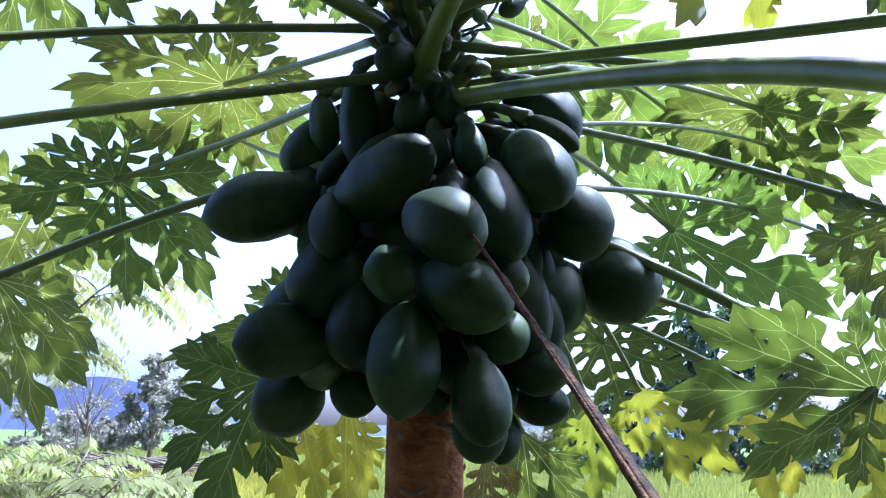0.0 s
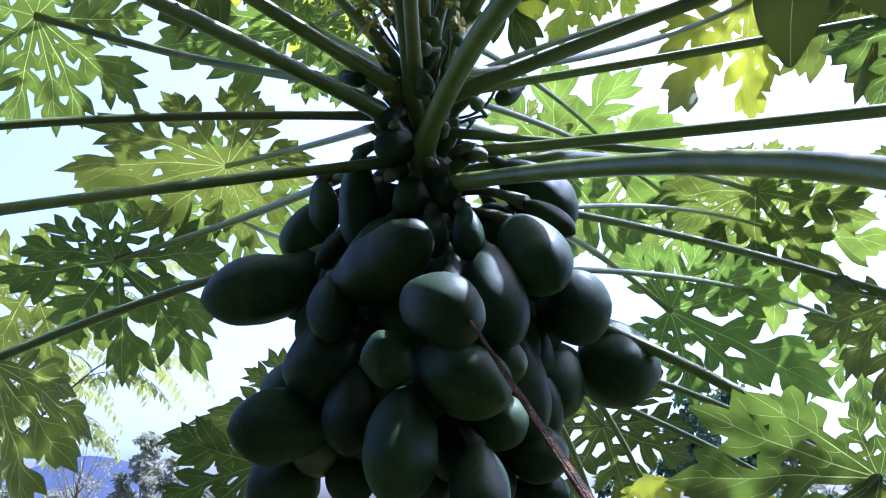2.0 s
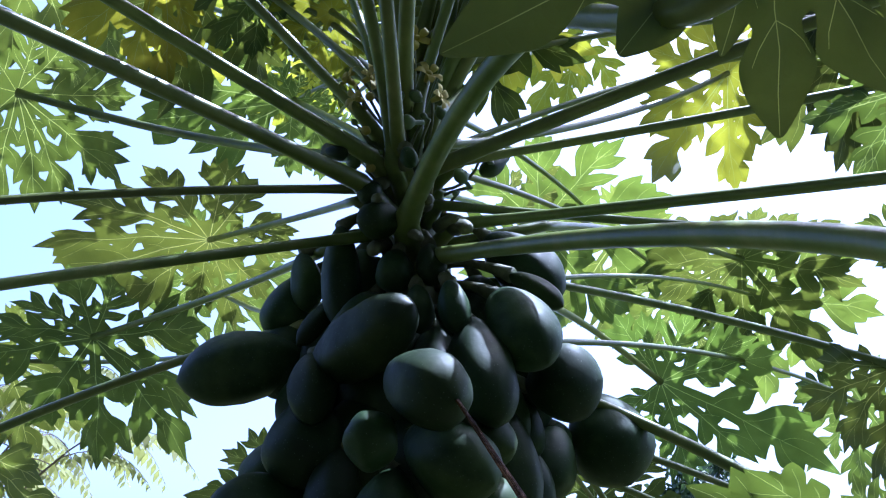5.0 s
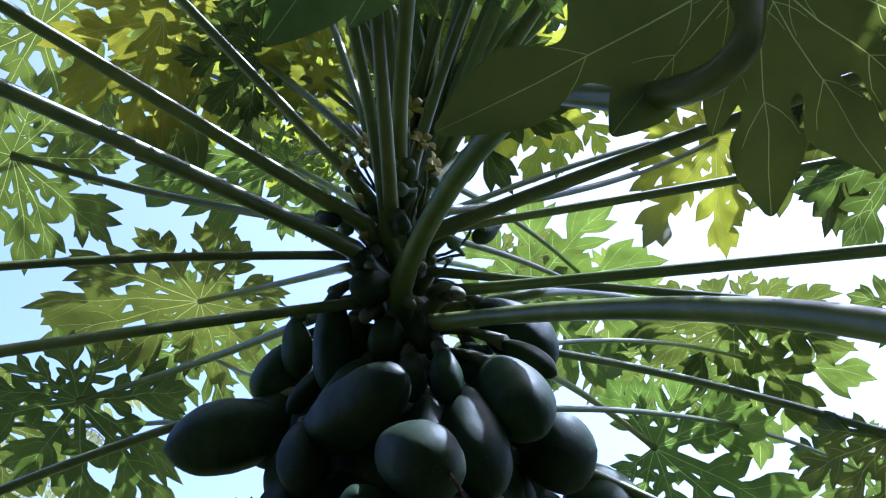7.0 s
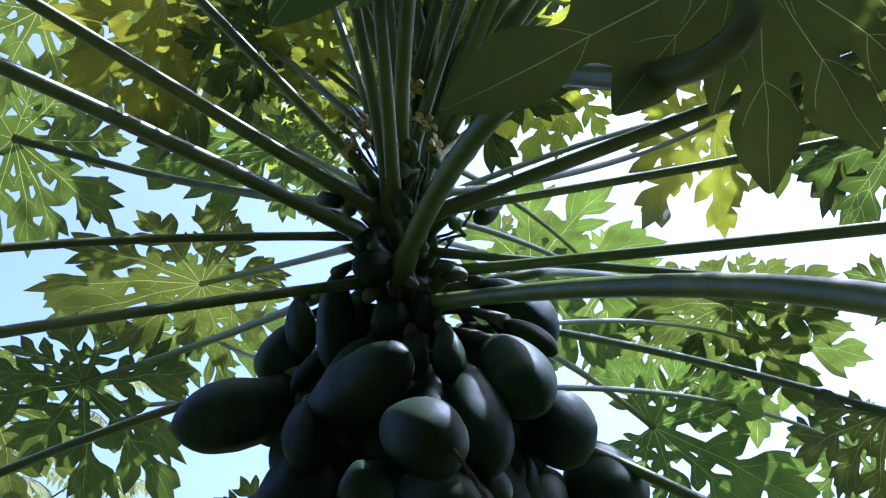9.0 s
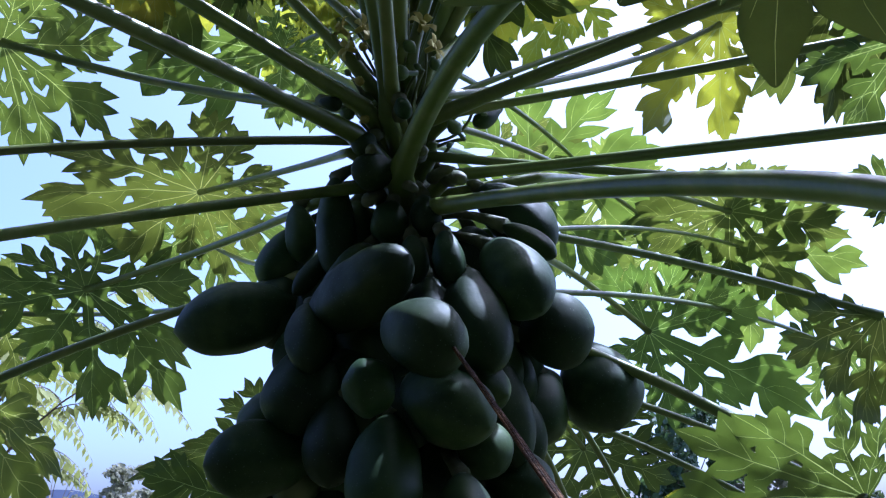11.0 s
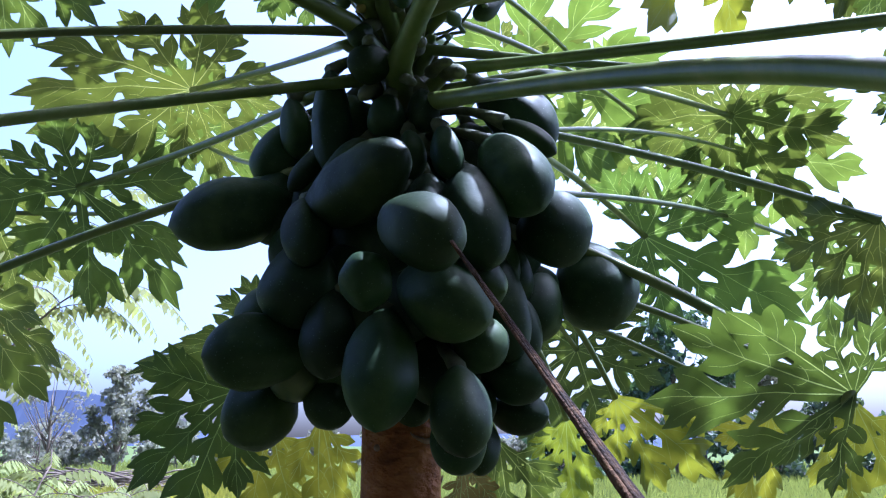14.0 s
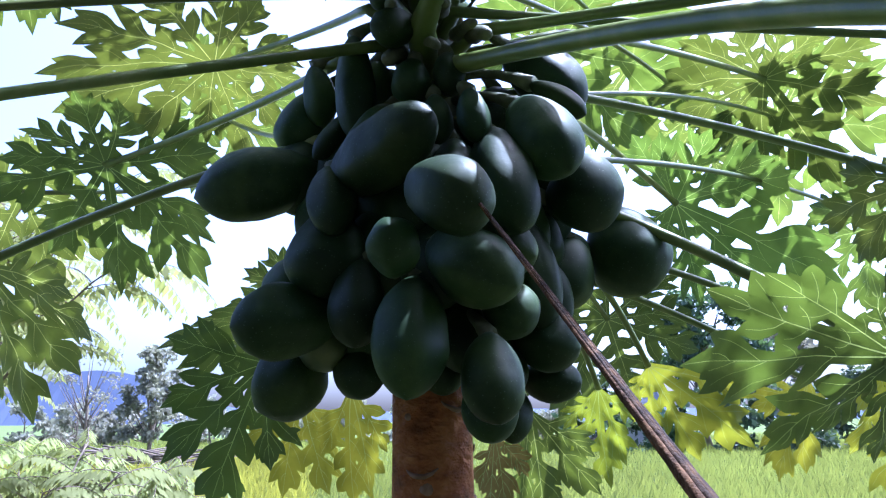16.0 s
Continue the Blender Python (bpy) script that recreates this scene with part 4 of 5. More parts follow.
stalk = petiole((-0.056, 1.192, 2.217), (-0.063, 1.015, 2.286), (-0.079, 0.820, 2.426), 0.0115, 0.0085, tree, None, '')
blade("leaf", (-0.079, 0.820, 2.426), (-0.128, 0.615, 2.373), (-0.202, -0.202, 0.958), stalk, 61, LEAF, '')
stalk = petiole((-0.065, 1.201, 2.200), (-0.086, 1.054, 2.315), (-0.131, 0.852, 2.459), 0.0106, 0.0079, tree, None, '')
blade("leaf", (-0.131, 0.852, 2.459), (-0.247, 0.675, 2.398), (-0.202, -0.202, 0.958), stalk, 62, LEAF, '')
stalk = petiole((-0.029, 1.191, 2.297), (0.023, 1.088, 2.438), (0.098, 0.939, 2.587), 0.0099, 0.0069, tree, None, '')
blade("leaf", (0.098, 0.939, 2.587), (0.156, 0.711, 2.527), (0.202, -0.202, 0.958), stalk, 63, LEAF, '')
stalk = petiole((-0.044, 1.229, 2.103), (0.041, 0.980, 2.162), (0.136, 0.739, 2.138), 0.0161, 0.0134, tree, None, 'thick arching green leaf stalk')
bent = petiole((0.131, 0.716, 2.119), (0.213, 0.518, 1.959), (0.266, 0.495, 2.035), 0.0130, 0.0120, tree, None, 'thick arching green leaf stalk', False)
blade("leaf", (0.273, 0.490, 2.067), (0.307, 0.596, 1.884), (0.051, 0.861, 0.506), bent, 71, LEAF, 'dark shaded papaya leaf hanging close by', simple=True, droop=0.03, slim=0.70, rays=[(-69, 0.308, 0.50), (-50, 0.19, 0.62), (-19, 0.15, 0.55), (0, 0.216, 0.74), (23, 0.21, 0.62), (43, 0.23, 0.6), (67, 0.21, 0.6)])
stalk = petiole((-0.048, 1.158, 2.310), (-0.011, 0.708, 2.395), (0.053, 0.477, 2.274), 0.0117, 0.0066, tree, None, '')
blade("leaf", (0.053, 0.477, 2.274), (-0.206, 0.645, 2.142), (0.101, 0.704, 0.704), stalk, 74, LEAF, '', simple=True, droop=0.05, slim=0.55, rays=[(-14, 0.32), (2, 0.33), (20, 0.26)])
# unseen high leaves, added above the view to shade the fruit and near leaf
stalk = petiole((0.000, 1.380, 2.400), (0.300, 1.000, 2.720), (0.540, 0.700, 2.800), 0.013, 0.010, tree)
blade("leaf", (0.540, 0.700, 2.800), (0.600, 0.370, 2.780), (0.1, -0.1, 1), stalk, 420, LEAF, slim=1.3, fine=False)
stalk = petiole((0.000, 1.380, 2.410), (0.250, 0.900, 2.800), (0.450, 0.640, 2.900), 0.013, 0.010, tree)
blade("leaf", (0.450, 0.640, 2.900), (0.760, 0.580, 2.880), (0.1, -0.1, 1), stalk, 421, LEAF, slim=1.3, fine=False)
stalk = petiole((0.000, 1.380, 2.420), (0.180, 1.030, 2.740), (0.360, 0.680, 2.760), 0.013, 0.010, tree)
blade("leaf", (0.360, 0.680, 2.760), (0.570, 0.271, 2.720), (0.07, -0.13, 1), stalk, 400, LEAF, fine=False)
stalk = petiole((0.000, 1.380, 2.450), (0.110, 0.990, 2.775), (0.220, 0.600, 2.800), 0.013, 0.010, tree)
blade("leaf", (0.220, 0.600, 2.800), (0.345, 0.157, 2.760), (0.04, -0.14, 1), stalk, 401, LEAF, fine=False)
stalk = petiole((0.000, 1.380, 2.480), (0.375, 0.850, 2.840), (0.750, 0.320, 2.900), 0.013, 0.010, tree)
blade("leaf", (0.750, 0.320, 2.900), (1.016, -0.056, 2.860), (0.09, -0.12, 1), stalk, 402, LEAF, fine=False)
stalk = petiole((0.000, 1.380, 2.510), (0.550, 0.880, 2.805), (1.100, 0.380, 2.800), 0.013, 0.010, tree)
blade("leaf", (1.100, 0.380, 2.800), (1.440, 0.071, 2.760), (0.11, -0.10, 1), stalk, 403, LEAF, fine=False)
stalk = petiole((0.000, 1.380, 2.540), (0.225, 0.830, 2.920), (0.450, 0.280, 3.000), 0.013, 0.010, tree)
blade("leaf", (0.450, 0.280, 3.000), (0.624, -0.146, 2.960), (0.06, -0.14, 1), stalk, 404, LEAF, fine=False)
stalk = petiole((0.000, 1.380, 2.570), (0.475, 0.715, 2.810), (0.950, 0.050, 2.750), 0.013, 0.010, tree)
blade("leaf", (0.950, 0.050, 2.750), (1.217, -0.324, 2.710), (0.09, -0.12, 1), stalk, 405, LEAF, fine=False)
stalk = petiole((0.000, 1.380, 2.600), (0.675, 0.765, 2.790), (1.350, 0.150, 2.680), 0.013, 0.010, tree)
blade("leaf", (1.350, 0.150, 2.680), (1.690, -0.160, 2.640), (0.11, -0.10, 1), stalk, 406, LEAF, fine=False)
stalk = petiole((0.000, 1.380, 2.630), (0.075, 0.890, 2.990), (0.150, 0.400, 3.050), 0.013, 0.010, tree)
blade("leaf", (0.150, 0.400, 3.050), (0.220, -0.055, 3.010), (0.02, -0.15, 1), stalk, 407, LEAF, fine=False)
stalk = petiole((0.000, 1.380, 2.660), (-0.125, 0.940, 2.980), (-0.250, 0.500, 3.000), 0.013, 0.010, tree)
blade("leaf", (-0.250, 0.500, 3.000), (-0.376, 0.058, 2.960), (-0.04, -0.14, 1), stalk, 408, LEAF, fine=False)
stalk = petiole((0.000, 1.380, 2.690), (-0.325, 0.965, 2.945), (-0.650, 0.550, 2.900), 0.013, 0.010, tree)
blade("leaf", (-0.650, 0.550, 2.900), (-0.934, 0.188, 2.860), (-0.09, -0.12, 1), stalk, 409, LEAF, fine=False)
stalk = petiole((0.000, 1.380, 2.720), (0.050, 0.715, 2.935), (0.100, 0.050, 2.850), 0.013, 0.010, tree)
blade("leaf", (0.100, 0.050, 2.850), (0.134, -0.409, 2.810), (0.01, -0.15, 1), stalk, 410, LEAF, fine=False)
stalk = petiole((0.000, 1.380, 2.750), (-0.225, 1.165, 3.100), (-0.450, 0.950, 3.150), 0.013, 0.010, tree)
blade("leaf", (-0.450, 0.950, 3.150), (-0.783, 0.632, 3.110), (-0.11, -0.10, 1), stalk, 411, LEAF, fine=False)
furrowed_stalk((0.034, 0.996, 1.752), (0.144, 0.769, 1.519), (0.174, 0.617, 1.423), 0.0027, 0.0099, tree, 'dead brown leaf stalk with lengthwise furrows')
stalk = petiole((-0.019, 1.444, 2.488), (0.327, 2.068, 2.672), (0.674, 2.693, 2.738), 0.0075, 0.0055, tree)
blade("leaf", (0.674, 2.693, 2.738), (0.515, 2.960, 2.513), (0.214, 0.701, 0.680), stalk, 100, LEAF, '')
stalk = petiole((-0.009, 1.441, 2.334), (0.463, 2.117, 2.527), (0.936, 2.794, 2.584), 0.0075, 0.0055, tree)
blade("leaf", (0.936, 2.794, 2.584), (0.859, 3.020, 2.391), (0.099, 0.664, 0.741), stalk, 101, LEAF, '')
stalk = petiole((0.003, 1.443, 1.950), (0.217, 1.817, 1.891), (0.431, 2.190, 1.758), 0.0075, 0.0055, tree)
blade("leaf", (0.431, 2.190, 1.758), (0.337, 2.393, 1.519), (-0.123, 0.730, 0.672), stalk, 102, LEAF, '')
stalk = petiole((-0.096, 1.404, 2.550), (-0.286, 1.419, 2.729), (-0.476, 1.435, 2.866), 0.0075, 0.0055, tree)
blade("leaf", (-0.476, 1.435, 2.866), (-0.623, 1.612, 2.576), (0.178, 0.876, 0.448), stalk, 103, LEAF, '')
stalk = petiole((0.004, 1.398, 2.550), (0.072, 1.395, 2.709), (0.140, 1.392, 2.841), 0.0075, 0.0055, tree)
blade("leaf", (0.140, 1.392, 2.841), (0.350, 1.590, 2.695), (-0.184, 0.702, 0.688), stalk, 106, LEAF_OLD_LIT, '')
stalk = petiole((0.002, 1.414, 2.550), (0.625, 1.593, 2.828), (1.249, 1.771, 2.992), 0.0075, 0.0055, tree)
blade("leaf", (1.249, 1.771, 2.992), (1.441, 1.978, 2.698), (0.125, 0.771, 0.624), stalk, 107, LEAF, '')
stalk = petiole((0.003, 1.411, 2.550), (0.598, 1.546, 2.900), (1.192, 1.681, 3.139), 0.0075, 0.0055, tree)
blade("leaf", (1.192, 1.681, 3.139), (0.991, 1.861, 2.893), (0.014, 0.811, 0.584), stalk, 108, LEAF, '')
stalk = petiole((-0.007, 1.433, 2.507), (0.016, 1.453, 2.643), (0.039, 1.472, 2.757), 0.0075, 0.0055, tree)
blade("leaf", (0.039, 1.472, 2.757), (0.220, 1.654, 2.558), (-0.050, 0.761, 0.647), stalk, 110, LEAF, '')
stalk = petiole((0.015, 1.433, 1.950), (0.766, 2.108, 2.135), (1.516, 2.783, 2.153), 0.0075, 0.0055, tree)
blade("leaf", (1.516, 2.783, 2.153), (1.327, 2.952, 1.937), (-0.063, 0.759, 0.648), stalk, 111, LEAF, '')
# smaller leaves crowded behind the growing tip
stalk = petiole((-0.066, 1.449, 2.420), (-0.176, 1.600, 2.797), (-0.287, 1.750, 3.094), 0.0062, 0.0042, tree)
blade("leaf", (-0.287, 1.750, 3.094), (-0.400, 1.848, 2.961), (-0.246, 0.667, 0.703), stalk, 500, LEAF_OLD_LIT)
stalk = petiole((-0.066, 1.449, 2.432), (-0.256, 1.700, 2.851), (-0.445, 1.950, 3.190), 0.0062, 0.0042, tree)
blade("leaf", (-0.445, 1.950, 3.190), (-0.632, 2.009, 3.051), (-0.319, 0.638, 0.701), stalk, 501, LEAF_OLD_LIT)
stalk = petiole((-0.049, 1.458, 2.444), (-0.082, 1.679, 2.907), (-0.115, 1.900, 3.289), 0.0062, 0.0042, tree)
blade("leaf", (-0.115, 1.900, 3.289), (0.030, 1.972, 3.140), (0.258, 0.748, 0.611), stalk, 502, LEAF_OLD_LIT)
stalk = petiole((-0.075, 1.443, 2.456), (-0.300, 1.622, 2.883), (-0.526, 1.800, 3.231), 0.0062, 0.0042, tree)
blade("leaf", (-0.526, 1.800, 3.231), (-0.718, 1.782, 3.179), (-0.221, 0.814, 0.538), stalk, 503, LEAF)
stalk = petiole((-0.056, 1.457, 2.468), (-0.161, 1.778, 2.864), (-0.265, 2.100, 3.180), 0.0062, 0.0042, tree)
blade("leaf", (-0.265, 2.100, 3.180), (-0.456, 2.161, 3.014), (-0.322, 0.708, 0.628), stalk, 504, LEAF)
stalk = petiole((-0.062, 1.455, 2.480), (-0.242, 1.828, 2.849), (-0.422, 2.200, 3.138), 0.0062, 0.0042, tree)
blade("leaf", (-0.422, 2.200, 3.138), (-0.643, 2.324, 3.081), (0.258, 0.745, 0.615), stalk, 505, LEAF_OLD_LIT)
stalk = petiole((-0.036, 1.459, 2.492), (-0.015, 1.554, 2.847), (0.006, 1.650, 3.122), 0.0062, 0.0042, tree)
blade("leaf", (0.006, 1.650, 3.122), (0.164, 1.666, 3.036), (0.276, 0.716, 0.641), stalk, 506, LEAF)
stalk = petiole((-0.063, 1.456, 2.504), (-0.124, 1.578, 2.885), (-0.185, 1.700, 3.186), 0.0062, 0.0042, tree)
blade("leaf", (-0.185, 1.700, 3.186), (-0.252, 1.816, 3.066), (0.081, 0.741, 0.667), stalk, 507, LEAF_OLD_LIT)
stalk = petiole((-0.080, 1.442, 2.516), (-0.202, 1.521, 2.851), (-0.325, 1.600, 3.105), 0.0062, 0.0042, tree)
blade("leaf", (-0.325, 1.600, 3.105), (-0.489, 1.597, 3.178), (0.318, 0.589, 0.743), stalk, 508, LEAF)
stalk = petiole((-0.070, 1.453, 2.528), (-0.376, 1.877, 3.020), (-0.683, 2.300, 3.431), 0.0062, 0.0042, tree)
blade("leaf", (-0.683, 2.300, 3.431), (-0.957, 2.394, 3.354), (0.144, 0.844, 0.516), stalk, 509, LEAF_OLD_LIT)
stalk = petiole((-0.032, 1.458, 2.540), (0.081, 1.729, 3.005), (0.193, 2.000, 3.390), 0.0062, 0.0042, tree)
blade("leaf", (0.193, 2.000, 3.390), (0.380, 2.129, 3.311), (-0.020, 0.540, 0.841), stalk, 510, LEAF_OLD_LIT)
stalk = petiole((-0.023, 1.453, 2.552), (0.154, 1.676, 3.013), (0.330, 1.900, 3.395), 0.0062, 0.0042, tree)
blade("leaf", (0.330, 1.900, 3.395), (0.526, 1.897, 3.296), (0.282, 0.797, 0.534), stalk, 511, LEAF)
stalk = petiole((-0.070, 1.456, 2.564), (-0.245, 1.728, 2.746), (-0.421, 2.000, 2.848), 0.0062, 0.0042, tree)
blade("leaf", (-0.421, 2.000, 2.848), (-0.447, 1.944, 2.914), (0.263, 0.677, 0.687), stalk, 512, LEAF_OLD_LIT)
stalk = petiole((-0.067, 1.458, 2.576), (-0.208, 1.729, 2.768), (-0.349, 2.000, 2.880), 0.0062, 0.0042, tree)
blade("leaf", (-0.349, 2.000, 2.880), (-0.319, 1.942, 2.942), (0.265, 0.767, 0.584), stalk, 513, LEAF_OLD_LIT)
stalk = petiole((-0.061, 1.461, 2.588), (-0.199, 1.880, 2.824), (-0.337, 2.300, 2.980), 0.0062, 0.0042, tree)
blade("leaf", (-0.337, 2.300, 2.980), (-0.477, 2.386, 2.867), (0.087, 0.841, 0.534), stalk, 514, LEAF)
stalk = petiole((-0.082, 1.435, 2.500), (-0.636, 1.668, 2.953), (-1.189, 1.900, 3.286), 0.0070, 0.0050, tree)
blade("leaf", (-1.189, 1.900, 3.286), (-0.887, 2.081, 3.057), (0.050, 0.750, 0.660), stalk, 520, LEAF)
stalk = petiole((-0.075, 1.448, 2.520), (-0.466, 1.824, 3.095), (-0.857, 2.200, 3.549), 0.0070, 0.0050, tree)
blade("leaf", (-0.857, 2.200, 3.549), (-0.738, 2.404, 3.278), (0.000, 0.800, 0.600), stalk, 521, LEAF_OLD_LIT)
stalk = petiole((-0.001, 1.429, 2.350), (0.628, 1.664, 2.741), (1.257, 1.900, 3.012), 0.0070, 0.0050, tree)
blade("leaf", (1.257, 1.900, 3.012), (1.176, 2.138, 2.701), (0.050, 0.799, 0.599), stalk, 522, LEAF)
stalk = petiole((0.002, 1.434, 2.050), (0.566, 2.017, 2.326), (1.131, 2.600, 2.482), 0.0070, 0.0050, tree)
blade("leaf", (1.131, 2.600, 2.482), (1.450, 2.793, 2.289), (0.000, 0.707, 0.707), stalk, 523, LEAF)
# the top of the crown: unseen leaves added as shade, kept above the view
for i in range(34):
    a, ring = i * 2.399, i % 3
    h = 2.95 + 0.17 * ring + 0.03 * (i % 5)
    reach = (0.95, 0.75, 0.45)[ring]
    out_way = Vector((math.sin(a), math.cos(a), 0))
    end = Vector((-0.06, 1.42, h)) + out_way * reach
    if end.z - 1.5 < 1.12 * end.y:
        end.z = 1.5 + 1.12 * end.y + 0.05
    # gaps left open where sun is to reach the fruit and leaves
    if (Vector((0.88, 0.95)) - end.xy).length < 0.50 or min((Vector(q) - end.xy).length for q in ((0.31, 1.17), (-0.03, 0.97), (-0.4, 1.13), (0.37, 1.55), (0.38, 0.81))) < 0.12:
        continue
    if ring == 2 or (end.x < -0.35 and i % 2) or (end.x < 0.25 and end.y > 1.25):
        continue
    root = Vector((-0.05, 1.41, 2.45 + 0.012 * i)) + out_way * 0.035
    stalk = petiole(root, (root + end) / 2 + Vector((0, 0, 0.12)), end, 0.012, 0.009, tree)
    blade("leaf", end, end + out_way * 0.42 + Vector((0, 0, -0.02)), (out_way.x * 0.2, out_way.y * 0.2, 1), stalk, 300 + i, LEAF, fine=False)
stalk = petiole((0.030, 1.460, 1.800), (0.372, 1.560, 1.713), (0.713, 1.660, 1.566), 0.0072, 0.0055, tree)
blade("leaf", (0.713, 1.660, 1.566), (0.644, 1.728, 1.377), (-0.103, 0.924, 0.369), stalk, 561, LEAF_OLD_LIT, '', droop=0.08, rays=[(-45, 0.13), (0, 0.21), (15, 0.19), (46, 0.12)])
# flowers, buds and cut stalk stubs on the upper stem
flower((-0.052, 1.105, 2.351), 0)
flower((-0.079, 1.102, 2.369), 1)
flower((0.012, 1.143, 2.298), 2)
flower((-0.130, 1.156, 2.304), 3)
flower((-0.107, 1.155, 2.344), 4)
flower((-0.006, 1.138, 2.341), 5)
flower((-0.144, 1.172, 2.350), 6)
flower((-0.028, 1.119, 2.400), 7)
bud((-0.132, 1.178, 2.269), 0.0060, 0)
bud((-0.112, 1.178, 2.253), 0.0085, 1)
bud((0.105, 1.285, 2.249), 0.0110, 2)
bud((0.052, 1.263, 2.213), 0.0135, 3)
bud((-0.089, 1.190, 2.216), 0.0060, 4)
bud((-0.103, 1.201, 2.194), 0.0085, 5)
bud((-0.028, 1.142, 2.299), 0.0110, 6)
bud((-0.042, 1.157, 2.257), 0.0135, 7)
bud((-0.014, 1.169, 2.277), 0.0060, 8)
bud((-0.107, 1.173, 2.318), 0.0085, 9)
bud((0.016, 1.191, 2.297), 0.0110, 10)
bud((-0.134, 1.212, 2.211), 0.0135, 11)
bud((0.042, 1.259, 2.177), 0.0060, 12)
bud((0.031, 1.223, 2.283), 0.0085, 13)
bud((-0.057, 1.142, 2.298), 0.0110, 14)
bud((-0.074, 1.157, 2.274), 0.0135, 15)
stub((-0.045, 1.262, 2.102), (-0.017, 1.194, 2.060), 0.010)
stub((-0.012, 1.251, 2.151), (-0.005, 1.167, 2.117), 0.012)
stub((0.042, 1.267, 2.116), (0.060, 1.195, 2.078), 0.014)
stub((-0.104, 1.252, 2.139), (-0.085, 1.171, 2.125), 0.010)
stub((-0.046, 1.201, 2.201), (-0.039, 1.141, 2.186), 0.012)
stub((-0.084, 1.277, 2.087), (-0.098, 1.227, 2.050), 0.014)
stub((0.013, 1.267, 2.116), (0.039, 1.170, 2.086), 0.010)


# ---------------------------------------------------------------- field, shrubs and distance
def joined(name, verts, faces, mat, label="", category="", kind="", parent=None):
    me = bpy.data.meshes.new(name)
    me.from_pydata(verts, [], faces)
    me.materials.append(mat)
    ob = new(name, me)
    if parent:
        ob.parent = parent
        ob.matrix_parent_inverse = parent.matrix_world.inverted()
    return tagged(ob, label, category, "", kind)


def blades(name, mat, label, category, count, near, far, slope, height, width, seed):
    """Upright blades over a wedge of the field, each one bent triangle, thinner spread with distance."""
    r = np.random.RandomState(seed)
    verts, faces = [], []
    for _ in range(count):
        y = near * (far / near) ** r.uniform()
        x = r.uniform(*slope) * y
        h, w = height * r.uniform(0.6, 1.2), width * (0.6 + y / 14) * r.uniform(0.7, 1.3)
        a, lean = r.uniform(0, 6.28), r.uniform(0.1, 0.5) * height
        dx, dy = math.cos(a) * w, math.sin(a) * w * 0.4
        k = len(verts)
        lx, ly = lean * math.cos(a + 1.3), lean * math.sin(a + 1.3)
        verts += [(x - dx, y - dy, 0), (x + dx, y + dy, 0), (x + lx * 0.4 + dx * 0.7, y + ly * 0.4, h * 0.65), (x + lx, y + ly, h)]
        faces += [(k, k + 1, k + 2), (k, k + 2, k + 3)]
    return joined(name, verts, faces, mat, label, category, "stuff")


blades("rice_field", BLADE, "dense pale green rice blades over the field", "rice", 95000, 6.5, 75, (-0.62, 0.66), 0.36, 0.0045, 3)
blades("weeds", WEED, "low yellow-green weeds beside the field", "weeds", 24000, 10, 28, (-0.62, -0.16), 0.45, 0.018, 4)


def leafy_crown(verts, faces, centre, radius, count, leaf, r, hang=0.2):
    for _ in range(count):
        d = Vector((r.gauss(0, 1), r.gauss(0, 1), r.gauss(0, 1))).normalized() * radius * (r.random() ** 0.45)
        c = centre + Vector((d.x, d.y, d.z * 0.8))
        u = Vector((r.uniform(-1, 1), r.uniform(-1, 1), r.uniform(-1 - hang, 0.6))).normalized()
        s, _ = frame_along(u, Vector((r.uniform(-1, 1), r.uniform(-1, 1), r.uniform(-1, 1))))
        w = leaf * r.uniform(0.6, 1.3)
        k = len(verts)
        verts += [c, c + u * w * 0.5 + s * w * 0.28, c + u * w, c + u * w * 0.5 - s * w * 0.28]
        faces += [(k, k + 1, k + 2, k + 3)]


def far_tree(name, at, height, spread, label, seed, mat, clumps=26, leaves=120, leaf=0.22, crown_from=0.4, thick=0.09):
    """A tapered trunk that forks into limbs, with clumps of small leaves round the limbs' ends."""
    r = random.Random(seed)
    tree_ = thing(name, at, label, "tree")
    base = Vector(at)
    wood = bmesh.new()
    top = base + Vector((r.uniform(-.1, .1) * spread, 0, height * 0.72))
    tube(wood, arc(base - Vector((0, 0, 0.1)), (base + top) / 2 + Vector((0.06 * height * r.uniform(-1, 1), 0, 0)), top, 9),
         [thick * (1 - 0.085 * i) for i in range(9)], 8)
    verts, faces = [], []
    for i in range(clumps):
        a, q = r.uniform(0, 6.28), r.uniform(0, 1)
        z = height * (crown_from + (1 - crown_from) * q) - 0.06 * height
        reach = spread * (0.35 + 0.65 * math.sin(math.pi * min(1, 0.25 + 0.75 * q)) ** 0.7) * r.uniform(0.35, 1.0)
        c = base + Vector((math.cos(a) * reach, math.sin(a) * reach, z))
        s = base + (top - base) * min(0.95, max(0.3, (z / height - 0.18)))
        tube(wood, arc(s, (s + c) / 2 - Vector((0, 0, 0.03 * height)), c, 5), [thick * 0.35, thick * 0.28, thick * 0.2, thick * 0.13, thick * 0.06], 5)
        leafy_crown(verts, faces, c, spread * r.uniform(0.16, 0.34), leaves, leaf, r)
    part("trunk", wood, TWIG, tree_)
    joined("crown", verts, faces, mat, parent=tree_)
    return tree_


